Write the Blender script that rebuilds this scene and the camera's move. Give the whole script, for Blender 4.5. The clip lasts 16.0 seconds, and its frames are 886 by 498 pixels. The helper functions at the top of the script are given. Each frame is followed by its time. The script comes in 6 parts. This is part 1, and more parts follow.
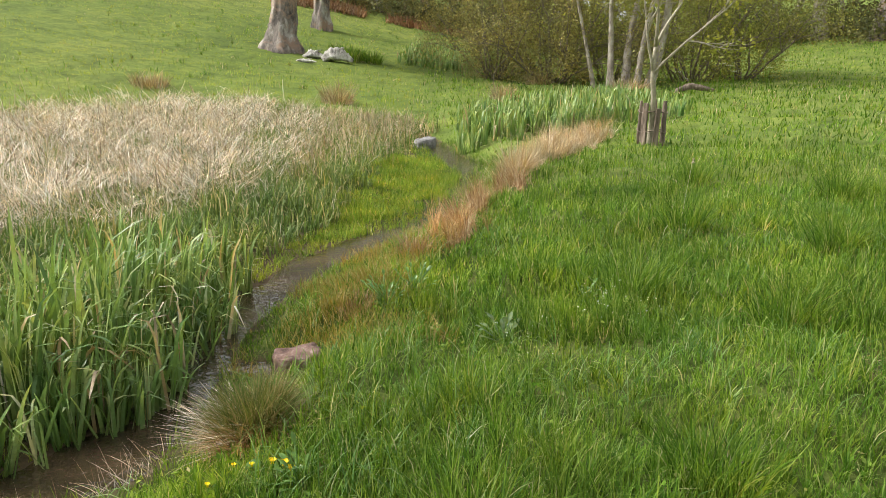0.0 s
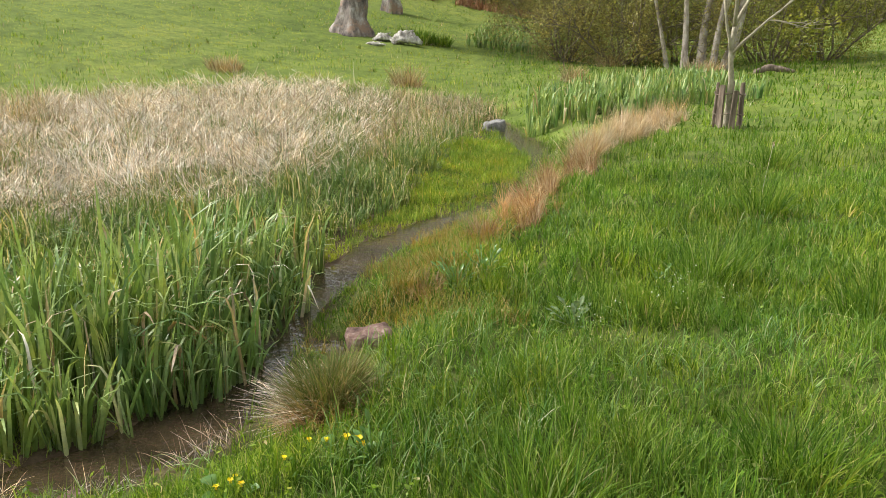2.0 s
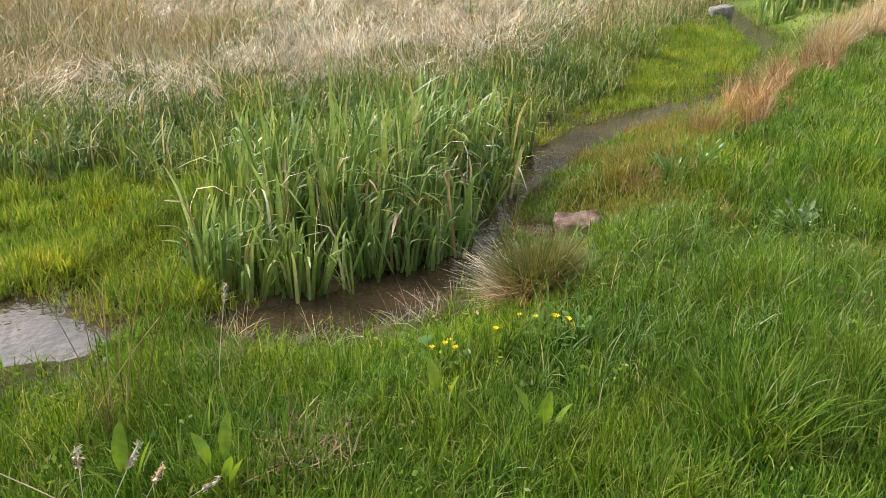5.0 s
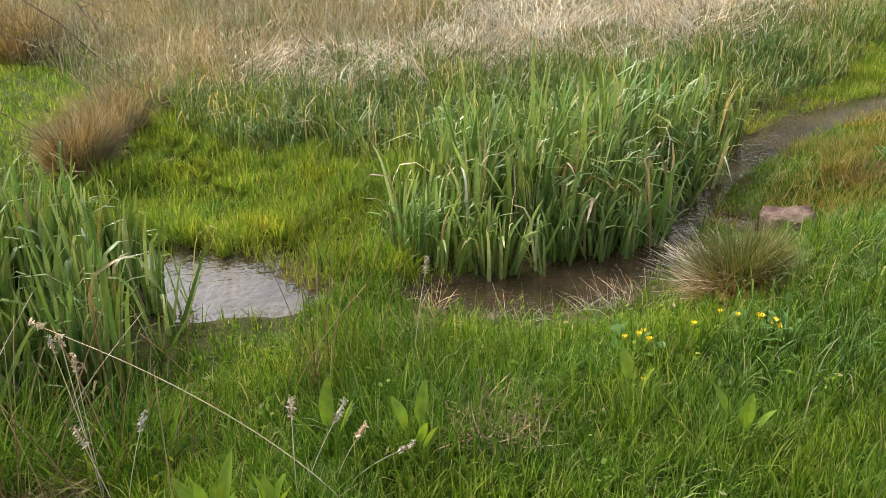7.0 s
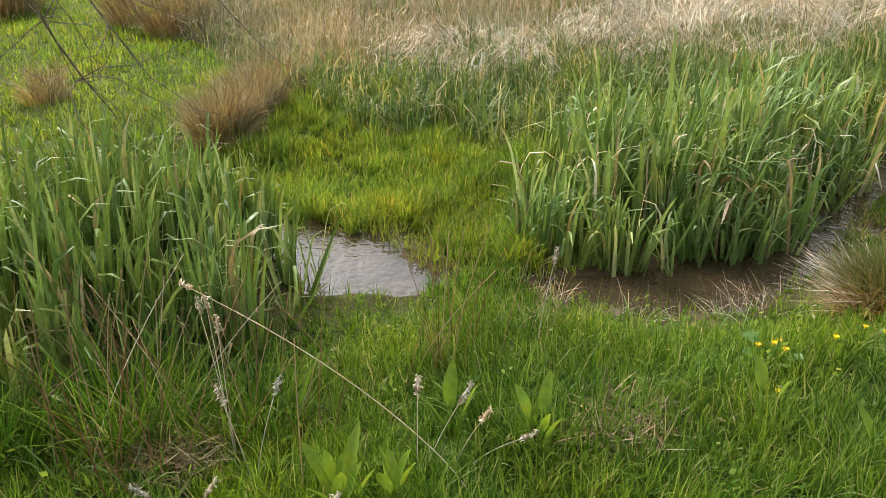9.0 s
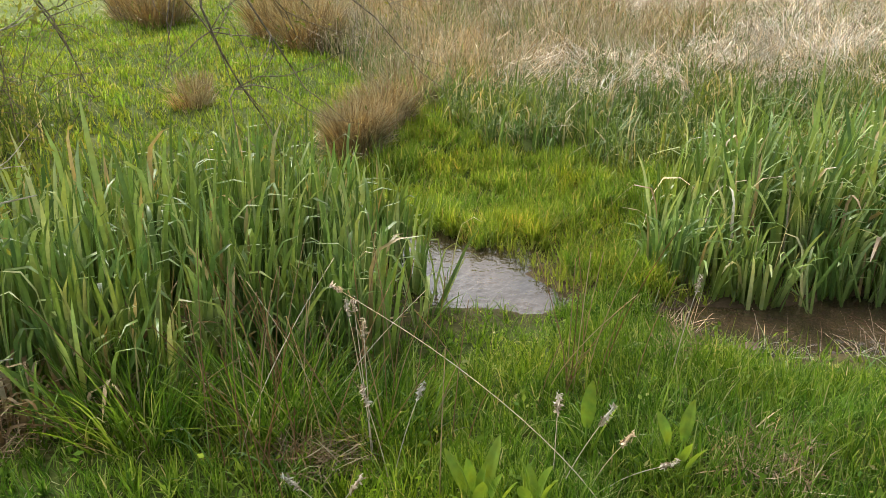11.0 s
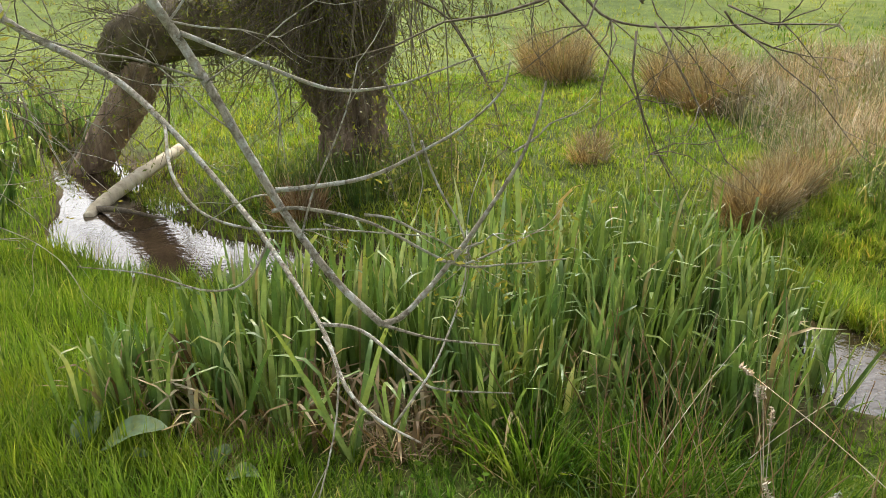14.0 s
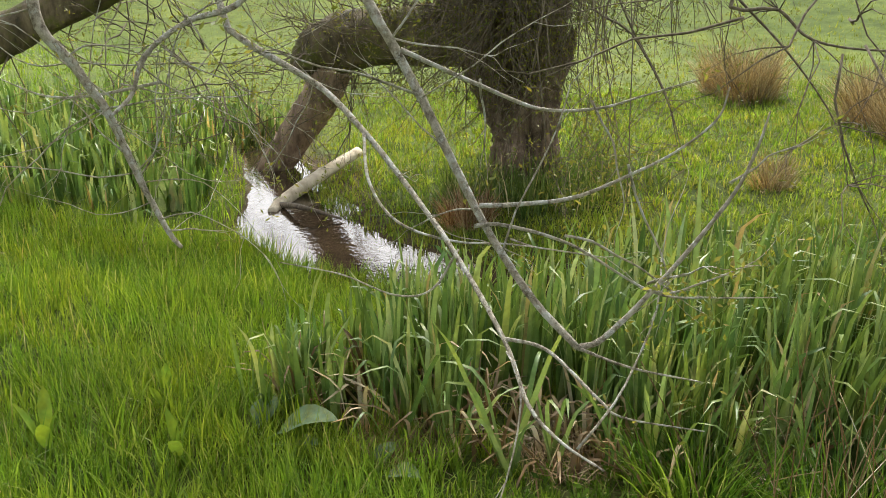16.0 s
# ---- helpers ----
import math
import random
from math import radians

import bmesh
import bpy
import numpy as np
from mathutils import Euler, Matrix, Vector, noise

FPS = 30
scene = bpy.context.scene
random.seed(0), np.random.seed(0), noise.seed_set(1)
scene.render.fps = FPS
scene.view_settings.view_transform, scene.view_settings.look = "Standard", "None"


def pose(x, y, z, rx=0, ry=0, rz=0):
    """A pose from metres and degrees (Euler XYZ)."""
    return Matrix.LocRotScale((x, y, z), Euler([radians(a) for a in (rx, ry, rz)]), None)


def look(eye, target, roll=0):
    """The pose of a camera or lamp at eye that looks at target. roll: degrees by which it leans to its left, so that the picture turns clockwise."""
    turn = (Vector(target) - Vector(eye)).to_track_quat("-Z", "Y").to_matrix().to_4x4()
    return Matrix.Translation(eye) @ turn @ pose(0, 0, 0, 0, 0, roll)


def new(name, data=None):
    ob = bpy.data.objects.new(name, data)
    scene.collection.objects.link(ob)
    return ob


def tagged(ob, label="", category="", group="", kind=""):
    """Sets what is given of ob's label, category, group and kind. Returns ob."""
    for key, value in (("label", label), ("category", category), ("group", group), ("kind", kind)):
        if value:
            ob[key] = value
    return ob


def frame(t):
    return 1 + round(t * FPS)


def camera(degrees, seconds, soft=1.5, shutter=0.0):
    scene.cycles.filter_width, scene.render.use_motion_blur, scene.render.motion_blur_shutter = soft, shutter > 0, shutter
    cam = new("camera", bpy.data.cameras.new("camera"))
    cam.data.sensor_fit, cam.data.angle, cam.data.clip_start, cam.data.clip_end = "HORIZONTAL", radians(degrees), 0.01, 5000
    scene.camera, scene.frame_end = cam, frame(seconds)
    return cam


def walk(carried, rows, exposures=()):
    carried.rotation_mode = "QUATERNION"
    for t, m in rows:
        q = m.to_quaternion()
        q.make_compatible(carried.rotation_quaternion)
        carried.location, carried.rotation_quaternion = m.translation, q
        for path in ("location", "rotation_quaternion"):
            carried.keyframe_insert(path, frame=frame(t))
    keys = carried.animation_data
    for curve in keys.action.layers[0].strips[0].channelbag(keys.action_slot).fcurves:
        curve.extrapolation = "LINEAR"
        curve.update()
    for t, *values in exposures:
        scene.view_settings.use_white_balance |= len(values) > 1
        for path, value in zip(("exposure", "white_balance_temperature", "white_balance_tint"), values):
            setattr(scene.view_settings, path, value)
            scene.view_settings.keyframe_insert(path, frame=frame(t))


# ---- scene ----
cam = camera(58.3, 16.0, soft=0.75)
PATH = [
    (0, look((0.000, 0.000, 1.865), (0.000, 3.886, 0.916), 1.41)),
    (0.5, look((-0.003, -0.006, 1.865), (-0.031, 3.876, 0.900), 1.31)),
    (1, look((-0.010, -0.002, 1.863), (-0.113, 3.872, 0.875), 1.24)),
    (1.5, look((-0.016, -0.003, 1.861), (-0.207, 3.865, 0.860), 1.09)),
    (2, look((-0.032, -0.002, 1.856), (-0.360, 3.848, 0.820), 0.98)),
    (2.5, look((-0.042, -0.002, 1.843), (-0.607, 3.774, 0.650), 0.99)),
    (3, look((-0.053, -0.002, 1.835), (-0.752, 3.695, 0.478), 1.36)),
    (3.2, look((-0.056, -0.002, 1.833), (-0.779, 3.680, 0.449), 1.42)),
    (5.3, look((-0.141, -0.043, 1.834), (-1.503, 3.357, 0.226), 0.62)),
    (5.5, look((-0.146, -0.048, 1.835), (-1.616, 3.304, 0.221), 0.28)),
    (6, look((-0.156, -0.058, 1.841), (-1.862, 3.171, 0.208), -0.53)),
    (6.5, look((-0.167, -0.064, 1.837), (-2.047, 3.060, 0.191), -0.88)),
    (7, look((-0.179, -0.066, 1.834), (-2.193, 2.963, 0.168), -1.03)),
    (7.5, look((-0.196, -0.077, 1.829), (-2.323, 2.859, 0.138), -0.91)),
    (8, look((-0.215, -0.088, 1.823), (-2.468, 2.741, 0.114), -0.93)),
    (8.5, look((-0.223, -0.095, 1.826), (-2.606, 2.621, 0.109), -0.61)),
    (8.7, look((-0.225, -0.097, 1.828), (-2.631, 2.598, 0.112), -0.68)),
    (10.8, look((-0.293, -0.213, 1.838), (-3.069, 2.157, 0.202), -0.50)),
    (11, look((-0.297, -0.220, 1.840), (-3.121, 2.101, 0.214), -0.48)),
    (11.5, look((-0.307, -0.241, 1.844), (-3.284, 1.928, 0.284), -0.48)),
    (12, look((-0.321, -0.272, 1.857), (-3.470, 1.669, 0.336), -0.76)),
    (12.5, look((-0.322, -0.304, 1.872), (-3.630, 1.384, 0.386), -1.15)),
    (13, look((-0.317, -0.342, 1.888), (-3.779, 1.070, 0.468), -1.58)),
    (13.5, look((-0.328, -0.383, 1.899), (-3.912, 0.749, 0.530), -1.63)),
    (14, look((-0.339, -0.420, 1.902), (-4.015, 0.403, 0.557), -1.66)),
    (14.5, look((-0.347, -0.438, 1.907), (-4.078, 0.122, 0.578), -1.68)),
    (15, look((-0.343, -0.459, 1.913), (-4.109, -0.132, 0.605), -1.57)),
    (15.5, look((-0.345, -0.474, 1.916), (-4.128, -0.319, 0.626), -1.25)),
    (16, look((-0.346, -0.479, 1.916), (-4.137, -0.431, 0.642), -1.12)),
]
walk(cam, PATH)

# ---------- daylight: bright thin cloud, sun soft and high over the willow side ----------
SUN_AZ, SUN_EL = radians(84), radians(42)     # azimuth to the left of +y
world = bpy.data.worlds.new("sky")
scene.world = world
world.use_nodes = True
wn, wl = world.node_tree.nodes, world.node_tree.links
sky = wn.new("ShaderNodeTexSky")
sky.sky_type, sky.sun_disc = "NISHITA", False
sky.sun_elevation, sky.sun_rotation = SUN_EL, 2 * math.pi - SUN_AZ
sky.dust_density, sky.ozone_density = 3.0, 0.6
haze = wn.new("ShaderNodeHueSaturation")
haze.inputs["Saturation"].default_value = 0.18
wl.new(sky.outputs[0], haze.inputs["Color"])
wl.new(haze.outputs[0], wn["Background"].inputs["Color"])
wn["Background"].inputs["Strength"].default_value = 0.15
sun = new("sun", bpy.data.lights.new("sun", "SUN"))
sun.data.energy, sun.data.angle, sun.data.color = 2.2, radians(15), (1.0, 0.95, 0.86)
sun.matrix_world = look((-math.sin(SUN_AZ) * math.cos(SUN_EL), math.cos(SUN_AZ) * math.cos(SUN_EL), math.sin(SUN_EL)), (0, 0, 0))
scene.view_settings.exposure = 1.0

# ---------- materials ----------
def nodes_of(name):
    m = bpy.data.materials.new(name)
    m.use_nodes = True
    return m, m.node_tree.nodes, m.node_tree.links


def ramp(n, stops, mode="LINEAR"):
    r = n.new("ShaderNodeValToRGB")
    r.color_ramp.interpolation = mode
    while len(r.color_ramp.elements) < len(stops):
        r.color_ramp.elements.new(0.5)
    for e, (at, c) in zip(r.color_ramp.elements, stops):
        e.position, e.color = at, (*c, 1)
    return r


def noise_of(n, l, scale, detail=4.0, rough=0.6, coord="Object"):
    tc, t = n.new("ShaderNodeTexCoord"), n.new("ShaderNodeTexNoise")
    t.inputs["Scale"].default_value, t.inputs["Detail"].default_value, t.inputs["Roughness"].default_value = scale, detail, rough
    l.new(tc.outputs[coord], t.inputs["Vector"])
    return t


def mix_of(n, l, kind, fac, a, b):
    x = n.new("ShaderNodeMix")
    x.data_type, x.blend_type = "RGBA", kind
    for s, v in ((x.inputs[0], fac), (x.inputs[6], a), (x.inputs[7], b)):
        if isinstance(v, (int, float)):
            s.default_value = v
        elif isinstance(v, tuple):
            s.default_value = (*v, 1)
        else:
            l.new(v, s)
    return x.outputs[2]


def leaf_mat(name, stops, rough=0.5, through_light=0.45, patch=0.35, patch_scale=0.6, spec=0.18, by="island"):
    """Foliage: a colour for each blade, patches at a larger scale, veins, and light shining through."""
    m, n, l = nodes_of(name)
    if by == "island":
        g = n.new("ShaderNodeNewGeometry").outputs["Random Per Island"]
    else:
        g = n.new("ShaderNodeObjectInfo").outputs["Random"]
    col = ramp(n, stops)
    l.new(g, col.inputs[0])
    big = noise_of(n, l, patch_scale, 3)
    tone = ramp(n, [(0.3, (1 - patch, 1 - patch * 0.9, 1 - patch)), (0.7, (1 + patch * 0.6, 1 + patch * 0.5, 1 + patch * 0.3))])
    l.new(big.outputs[0], tone.inputs[0])
    c1 = mix_of(n, l, "MULTIPLY", 1.0, col.outputs[0], tone.outputs[0])
    hue_at = noise_of(n, l, patch_scale * 2.3, 4, 0.65)
    hue = ramp(n, [(0.34, (0.82, 0.97, 1.08)), (0.5, (1, 1, 1)), (0.66, (1.16, 1.02, 0.72))])
    l.new(hue_at.outputs[0], hue.inputs[0])
    c1 = mix_of(n, l, "MULTIPLY", 1.0, c1, hue.outputs[0])
    fine = noise_of(n, l, 38.0, 2)
    tone2 = ramp(n, [(0.3, (0.82, 0.82, 0.82)), (0.7, (1.12, 1.12, 1.1))])
    l.new(fine.outputs[0], tone2.inputs[0])
    c2 = mix_of(n, l, "MULTIPLY", 1.0, c1, tone2.outputs[0])
    p, out = n["Principled BSDF"], n["Material Output"]
    p.inputs["Roughness"].default_value = rough
    p.inputs["Specular IOR Level"].default_value = spec
    l.new(c2, p.inputs["Base Color"])
    t, mx = n.new("ShaderNodeBsdfTranslucent"), n.new("ShaderNodeMixShader")
    warm = mix_of(n, l, "MULTIPLY", 1.0, c2, (1.25, 1.2, 0.7))
    l.new(warm, t.inputs["Color"])
    mx.inputs[0].default_value = through_light
    l.new(p.outputs[0], mx.inputs[1])
    l.new(t.outputs[0], mx.inputs[2])
    l.new(mx.outputs[0], out.inputs["Surface"])
    return m


def bark_mat(name, dark, mid, light, scale=9.0, stretch=0.25, bump=0.6, lichen=None):
    m, n, l = nodes_of(name)
    tc, mp = n.new("ShaderNodeTexCoord"), n.new("ShaderNodeMapping")
    mp.inputs["Scale"].default_value = (1, 1, stretch)
    l.new(tc.outputs["Object"], mp.inputs["Vector"])
    t = n.new("ShaderNodeTexNoise")
    t.inputs["Scale"].default_value, t.inputs["Detail"].default_value, t.inputs["Roughness"].default_value = scale, 8, 0.7
    l.new(mp.outputs[0], t.inputs["Vector"])
    c = ramp(n, [(0.36, dark), (0.52, mid), (0.68, light)])
    l.new(t.outputs[0], c.inputs[0])
    col = c.outputs[0]
    if lichen:
        lt = noise_of(n, l, scale * 0.45, 5, 0.75)
        lr = ramp(n, [(0.5, (0, 0, 0)), (0.6, (1, 1, 1))])
        l.new(lt.outputs[0], lr.inputs[0])
        col = mix_of(n, l, "MIX", lr.outputs[0], col, lichen)
    p = n["Principled BSDF"]
    l.new(col, p.inputs["Base Color"])
    p.inputs["Roughness"].default_value = 0.9
    b = n.new("ShaderNodeBump")
    b.inputs["Strength"].default_value, b.inputs["Distance"].default_value = bump, 0.06
    l.new(t.outputs[0], b.inputs["Height"])
    l.new(b.outputs[0], p.inputs["Normal"])
    return m


def ground_mat():
    """Thatch under the long growth, coloured dark for the shade between blades, bare mud at the water's level, turf
    further out.
    """
    m, n, l = nodes_of("turf_and_soil")
    a, b, c = noise_of(n, l, 0.12, 5), noise_of(n, l, 3.0, 6, 0.7), noise_of(n, l, 45.0, 3, 0.7)
    r1 = ramp(n, [(0.3, (0.10, 0.15, 0.03)), (0.5, (0.14, 0.195, 0.042)), (0.7, (0.18, 0.225, 0.055))])
    r2 = ramp(n, [(0.3, (0.6, 0.62, 0.55)), (0.55, (1, 1, 1)), (0.75, (1.25, 1.18, 1.1))])
    r3 = ramp(n, [(0.3, (0.6, 0.6, 0.55)), (0.7, (1.25, 1.2, 1.2))])
    # thatch kept dark: shade in the gaps of the sward is in this colour
    thatch = ramp(n, [(0.3, (0.045, 0.065, 0.015)), (0.55, (0.085, 0.115, 0.026)), (0.75, (0.16, 0.145, 0.055))])
    mud = ramp(n, [(0.3, (0.05, 0.036, 0.022)), (0.7, (0.12, 0.09, 0.055))])
    for s, r in ((a, r1), (b, r2), (c, r3), (b, thatch), (b, mud)):
        l.new(s.outputs[0], r.inputs[0])
    geo, off = n.new("ShaderNodeNewGeometry"), n.new("ShaderNodeVectorMath")
    off.operation = "DISTANCE"
    l.new(geo.outputs["Position"], off.inputs[0])
    off.inputs[1].default_value = (-2.5, 4.5, 0)
    far, low, sep = n.new("ShaderNodeMapRange"), n.new("ShaderNodeMapRange"), n.new("ShaderNodeSeparateXYZ")
    far.inputs["From Min"].default_value, far.inputs["From Max"].default_value = 6.0, 11.0
    l.new(off.outputs["Value"], far.inputs["Value"])
    l.new(geo.outputs["Position"], sep.inputs[0])
    low.inputs["From Min"].default_value, low.inputs["From Max"].default_value = 0.065, 0.03
    l.new(sep.outputs["Z"], low.inputs["Value"])
    e = noise_of(n, l, 0.8, 8, 0.75)
    r4 = ramp(n, [(0.32, (0.55, 0.6, 0.6)), (0.5, (1, 1, 1)), (0.68, (1.4, 1.25, 1.1))])
    l.new(e.outputs[0], r4.inputs[0])
    green = mix_of(n, l, "MULTIPLY", 1.0, mix_of(n, l, "MULTIPLY", 1.0, r1.outputs[0], r2.outputs[0]), r4.outputs[0])
    col = mix_of(n, l, "MIX", far.outputs[0], thatch.outputs[0], green)
    col = mix_of(n, l, "MULTIPLY", 1.0, mix_of(n, l, "MIX", low.outputs[0], col, mud.outputs[0]), r3.outputs[0])
    p = n["Principled BSDF"]
    l.new(col, p.inputs["Base Color"])
    p.inputs["Roughness"].default_value = 0.95
    p.inputs["Specular IOR Level"].default_value = 0.1
    bp = n.new("ShaderNodeBump")
    bp.inputs["Strength"].default_value, bp.inputs["Distance"].default_value = 0.8, 0.05
    l.new(b.outputs[0], bp.inputs["Height"])
    l.new(bp.outputs[0], p.inputs["Normal"])
    return m


def water_mat():
    """Shallow, silty water: glossy and brown, with small ripples."""
    m, n, l = nodes_of("silty_water")
    p = n["Principled BSDF"]
    mud = noise_of(n, l, 2.2, 5)
    c = ramp(n, [(0.35, (0.026, 0.018, 0.011)), (0.65, (0.078, 0.052, 0.03))])
    l.new(mud.outputs[0], c.inputs[0])
    l.new(c.outputs[0], p.inputs["Base Color"])
    p.inputs["Roughness"].default_value, p.inputs["IOR"].default_value = 0.04, 1.7
    w = noise_of(n, l, 19.0, 2, 0.5)
    b = n.new("ShaderNodeBump")
    b.inputs["Strength"].default_value, b.inputs["Distance"].default_value = 0.3, 0.018
    l.new(w.outputs[0], b.inputs["Height"])
    # livelier where the shallow water runs out of the pool
    geo, sep, run = n.new("ShaderNodeNewGeometry"), n.new("ShaderNodeSeparateXYZ"), n.new("ShaderNodeMapRange")
    l.new(geo.outputs["Position"], sep.inputs[0])
    l.new(sep.outputs["X"], run.inputs["Value"])
    for key, value in (("From Min", -5.5), ("From Max", -3.4), ("To Min", 0.14), ("To Max", 0.5)):
        run.inputs[key].default_value = value
    l.new(run.outputs[0], b.inputs["Strength"])
    l.new(b.outputs[0], p.inputs["Normal"])
    return m


GROUND, WATER = ground_mat(), water_mat()
MEADOW = leaf_mat("meadow_grass", [(0.0, (0.048, 0.11, 0.013)), (0.3, (0.10, 0.20, 0.022)), (0.65, (0.18, 0.295, 0.036)), (0.9, (0.275, 0.375, 0.075)), (0.96, (0.36, 0.42, 0.16)), (1.0, (0.54, 0.47, 0.28))], 0.5, 0.45, 0.45, 0.9, 0.16)
LAWN = leaf_mat("grazed_grass", [(0.0, (0.155, 0.21, 0.03)), (0.5, (0.265, 0.325, 0.046)), (0.9, (0.37, 0.40, 0.075)), (1.0, (0.44, 0.38, 0.17))], 0.55, 0.5, patch_scale=0.45)
WETGRASS = leaf_mat("wet_grass", [(0.0, (0.13, 0.205, 0.024)), (0.5, (0.215, 0.315, 0.04)), (0.8, (0.30, 0.385, 0.06)), (0.94, (0.42, 0.41, 0.10)), (1.0, (0.52, 0.38, 0.18))], 0.5, 0.42, 0.4, 1.2)
SEDGE = leaf_mat("sedge_leaf", [(0.0, (0.08, 0.135, 0.034)), (0.5, (0.15, 0.215, 0.058)), (0.82, (0.23, 0.295, 0.095)), (0.92, (0.42, 0.37, 0.20)), (1.0, (0.64, 0.55, 0.40))], 0.45, 0.35, 0.3, 0.8, 0.2)
IRIS = leaf_mat("iris_leaf", [(0.0, (0.10, 0.175, 0.045)), (0.45, (0.20, 0.305, 0.085)), (0.8, (0.33, 0.425, 0.155)), (0.94, (0.50, 0.55, 0.29)), (0.975, (0.42, 0.30, 0.14)), (1.0, (0.66, 0.54, 0.36))], 0.38, 0.28, 0.2, 1.5, 0.36)
IRIS_ONE = leaf_mat("iris_leaf_single", [(0.0, (0.10, 0.175, 0.045)), (0.45, (0.20, 0.305, 0.085)), (0.85, (0.33, 0.425, 0.155)), (0.97, (0.50, 0.55, 0.29)), (1.0, (0.52, 0.49, 0.28))], 0.38, 0.28, 0.2, 1.5, 0.36, by="object")
FRESH = leaf_mat("fresh_grass", [(0.0, (0.112, 0.195, 0.02)), (0.5, (0.21, 0.33, 0.034)), (0.85, (0.31, 0.42, 0.055)), (0.97, (0.40, 0.46, 0.13)), (1.0, (0.52, 0.45, 0.25))], 0.42, 0.45, 0.3, 1.0, 0.35)
COCKSFOOT = leaf_mat("broad_grass", [(0.0, (0.085, 0.18, 0.04)), (0.5, (0.155, 0.28, 0.075)), (0.85, (0.25, 0.38, 0.13)), (0.95, (0.40, 0.47, 0.25)), (1.0, (0.62, 0.54, 0.36))], 0.45, 0.4, 0.3, 1.2, 0.25)
STRAW = leaf_mat("pale_dead_reed", [(0.0, (0.16, 0.105, 0.068)), (0.22, (0.40, 0.30, 0.22)), (0.55, (0.70, 0.58, 0.475)), (1.0, (0.95, 0.85, 0.745))], 0.6, 0.06, 0.35, 2.2)
BUFF = leaf_mat("buff_dead_grass", [(0.0, (0.20, 0.145, 0.085)), (0.35, (0.40, 0.305, 0.205)), (0.75, (0.57, 0.46, 0.335)), (0.92, (0.72, 0.59, 0.46)), (1.0, (0.19, 0.23, 0.07))], 0.6, 0.12, 0.3, 0.7)
RUSSET = leaf_mat("russet_dead_grass", [(0.0, (0.34, 0.235, 0.15)), (0.4, (0.52, 0.39, 0.27)), (0.8, (0.67, 0.535, 0.40)), (1.0, (0.77, 0.66, 0.53))], 0.6, 0.25, 0.3, 0.8)
WITHERED = leaf_mat("withered_leaf", [(0.0, (0.13, 0.085, 0.045)), (0.5, (0.28, 0.19, 0.105)), (0.85, (0.45, 0.34, 0.20)), (1.0, (0.62, 0.51, 0.34))], 0.6, 0.15, 0.3, 3.0)
TAWNY = leaf_mat("tawny_grass", [(0.0, (0.20, 0.155, 0.035)), (0.5, (0.33, 0.255, 0.065)), (0.85, (0.42, 0.33, 0.12)), (1.0, (0.55, 0.43, 0.25))], 0.6, 0.35, 0.3, 0.8)
RED_GRASS = leaf_mat("reddish_dead_grass", [(0.0, (0.22, 0.12, 0.06)), (0.4, (0.36, 0.22, 0.125)), (0.8, (0.52, 0.36, 0.22)), (1.0, (0.66, 0.51, 0.36))], 0.6, 0.2, 0.35, 0.7)
RED_STEM = leaf_mat("red_brown_stem", [(0.0, (0.22, 0.12, 0.06)), (0.6, (0.36, 0.22, 0.115)), (1.0, (0.55, 0.40, 0.24))], 0.6, 0.1, 0.3, 2.0, by="object")
RUSH = leaf_mat("brown_rush", [(0.0, (0.19, 0.13, 0.07)), (0.5, (0.38, 0.275, 0.16)), (0.85, (0.56, 0.44, 0.28)), (0.95, (0.68, 0.57, 0.41)), (1.0, (0.14, 0.17, 0.05))], 0.6, 0.2, 0.3, 1.0)
RUSH_GREEN = leaf_mat("green_rush", [(0.0, (0.10, 0.13, 0.03)), (0.5, (0.18, 0.21, 0.05)), (0.75, (0.28, 0.23, 0.09)), (1.0, (0.42, 0.31, 0.17))], 0.55, 0.2)
DOCK = leaf_mat("dock_leaf", [(0.0, (0.16, 0.26, 0.03)), (1.0, (0.26, 0.37, 0.055))], 0.4, 0.35, 0.2, 6)
MARIGOLD = leaf_mat("marigold_leaf", [(0.0, (0.09, 0.19, 0.035)), (1.0, (0.15, 0.27, 0.06))], 0.3, 0.25, 0.2, 8, 0.4)
BURDOCK = leaf_mat("burdock_leaf", [(0.0, (0.15, 0.22, 0.115)), (1.0, (0.20, 0.275, 0.15))], 0.6, 0.25, 0.4, 14)
PETAL = leaf_mat("yellow_petal", [(0.0, (0.85, 0.58, 0.01)), (1.0, (0.9, 0.70, 0.02))], 0.3, 0.2, 0.1, 20)
WHITE_PETAL = leaf_mat("white_petal", [(0.0, (0.7, 0.72, 0.66)), (1.0, (0.8, 0.8, 0.76))], 0.6, 0.3, 0.1, 20)
WILLOW_LEAF = leaf_mat("young_willow_leaf", [(0.0, (0.13, 0.155, 0.035)), (0.6, (0.20, 0.22, 0.05)), (1.0, (0.34, 0.30, 0.09))], 0.5, 0.4, 0.2, 4)
SPRING_LEAF = leaf_mat("spring_leaf", [(0.0, (0.20, 0.21, 0.035)), (0.6, (0.32, 0.33, 0.06)), (1.0, (0.44, 0.42, 0.11))], 0.5, 0.4, 0.3, 0.5)
SCRUB_LEAF = leaf_mat("scrub_leaf", [(0.0, (0.17, 0.14, 0.065)), (0.5, (0.29, 0.26, 0.105)), (1.0, (0.44, 0.41, 0.17))], 0.6, 0.3, 0.4, 0.5)
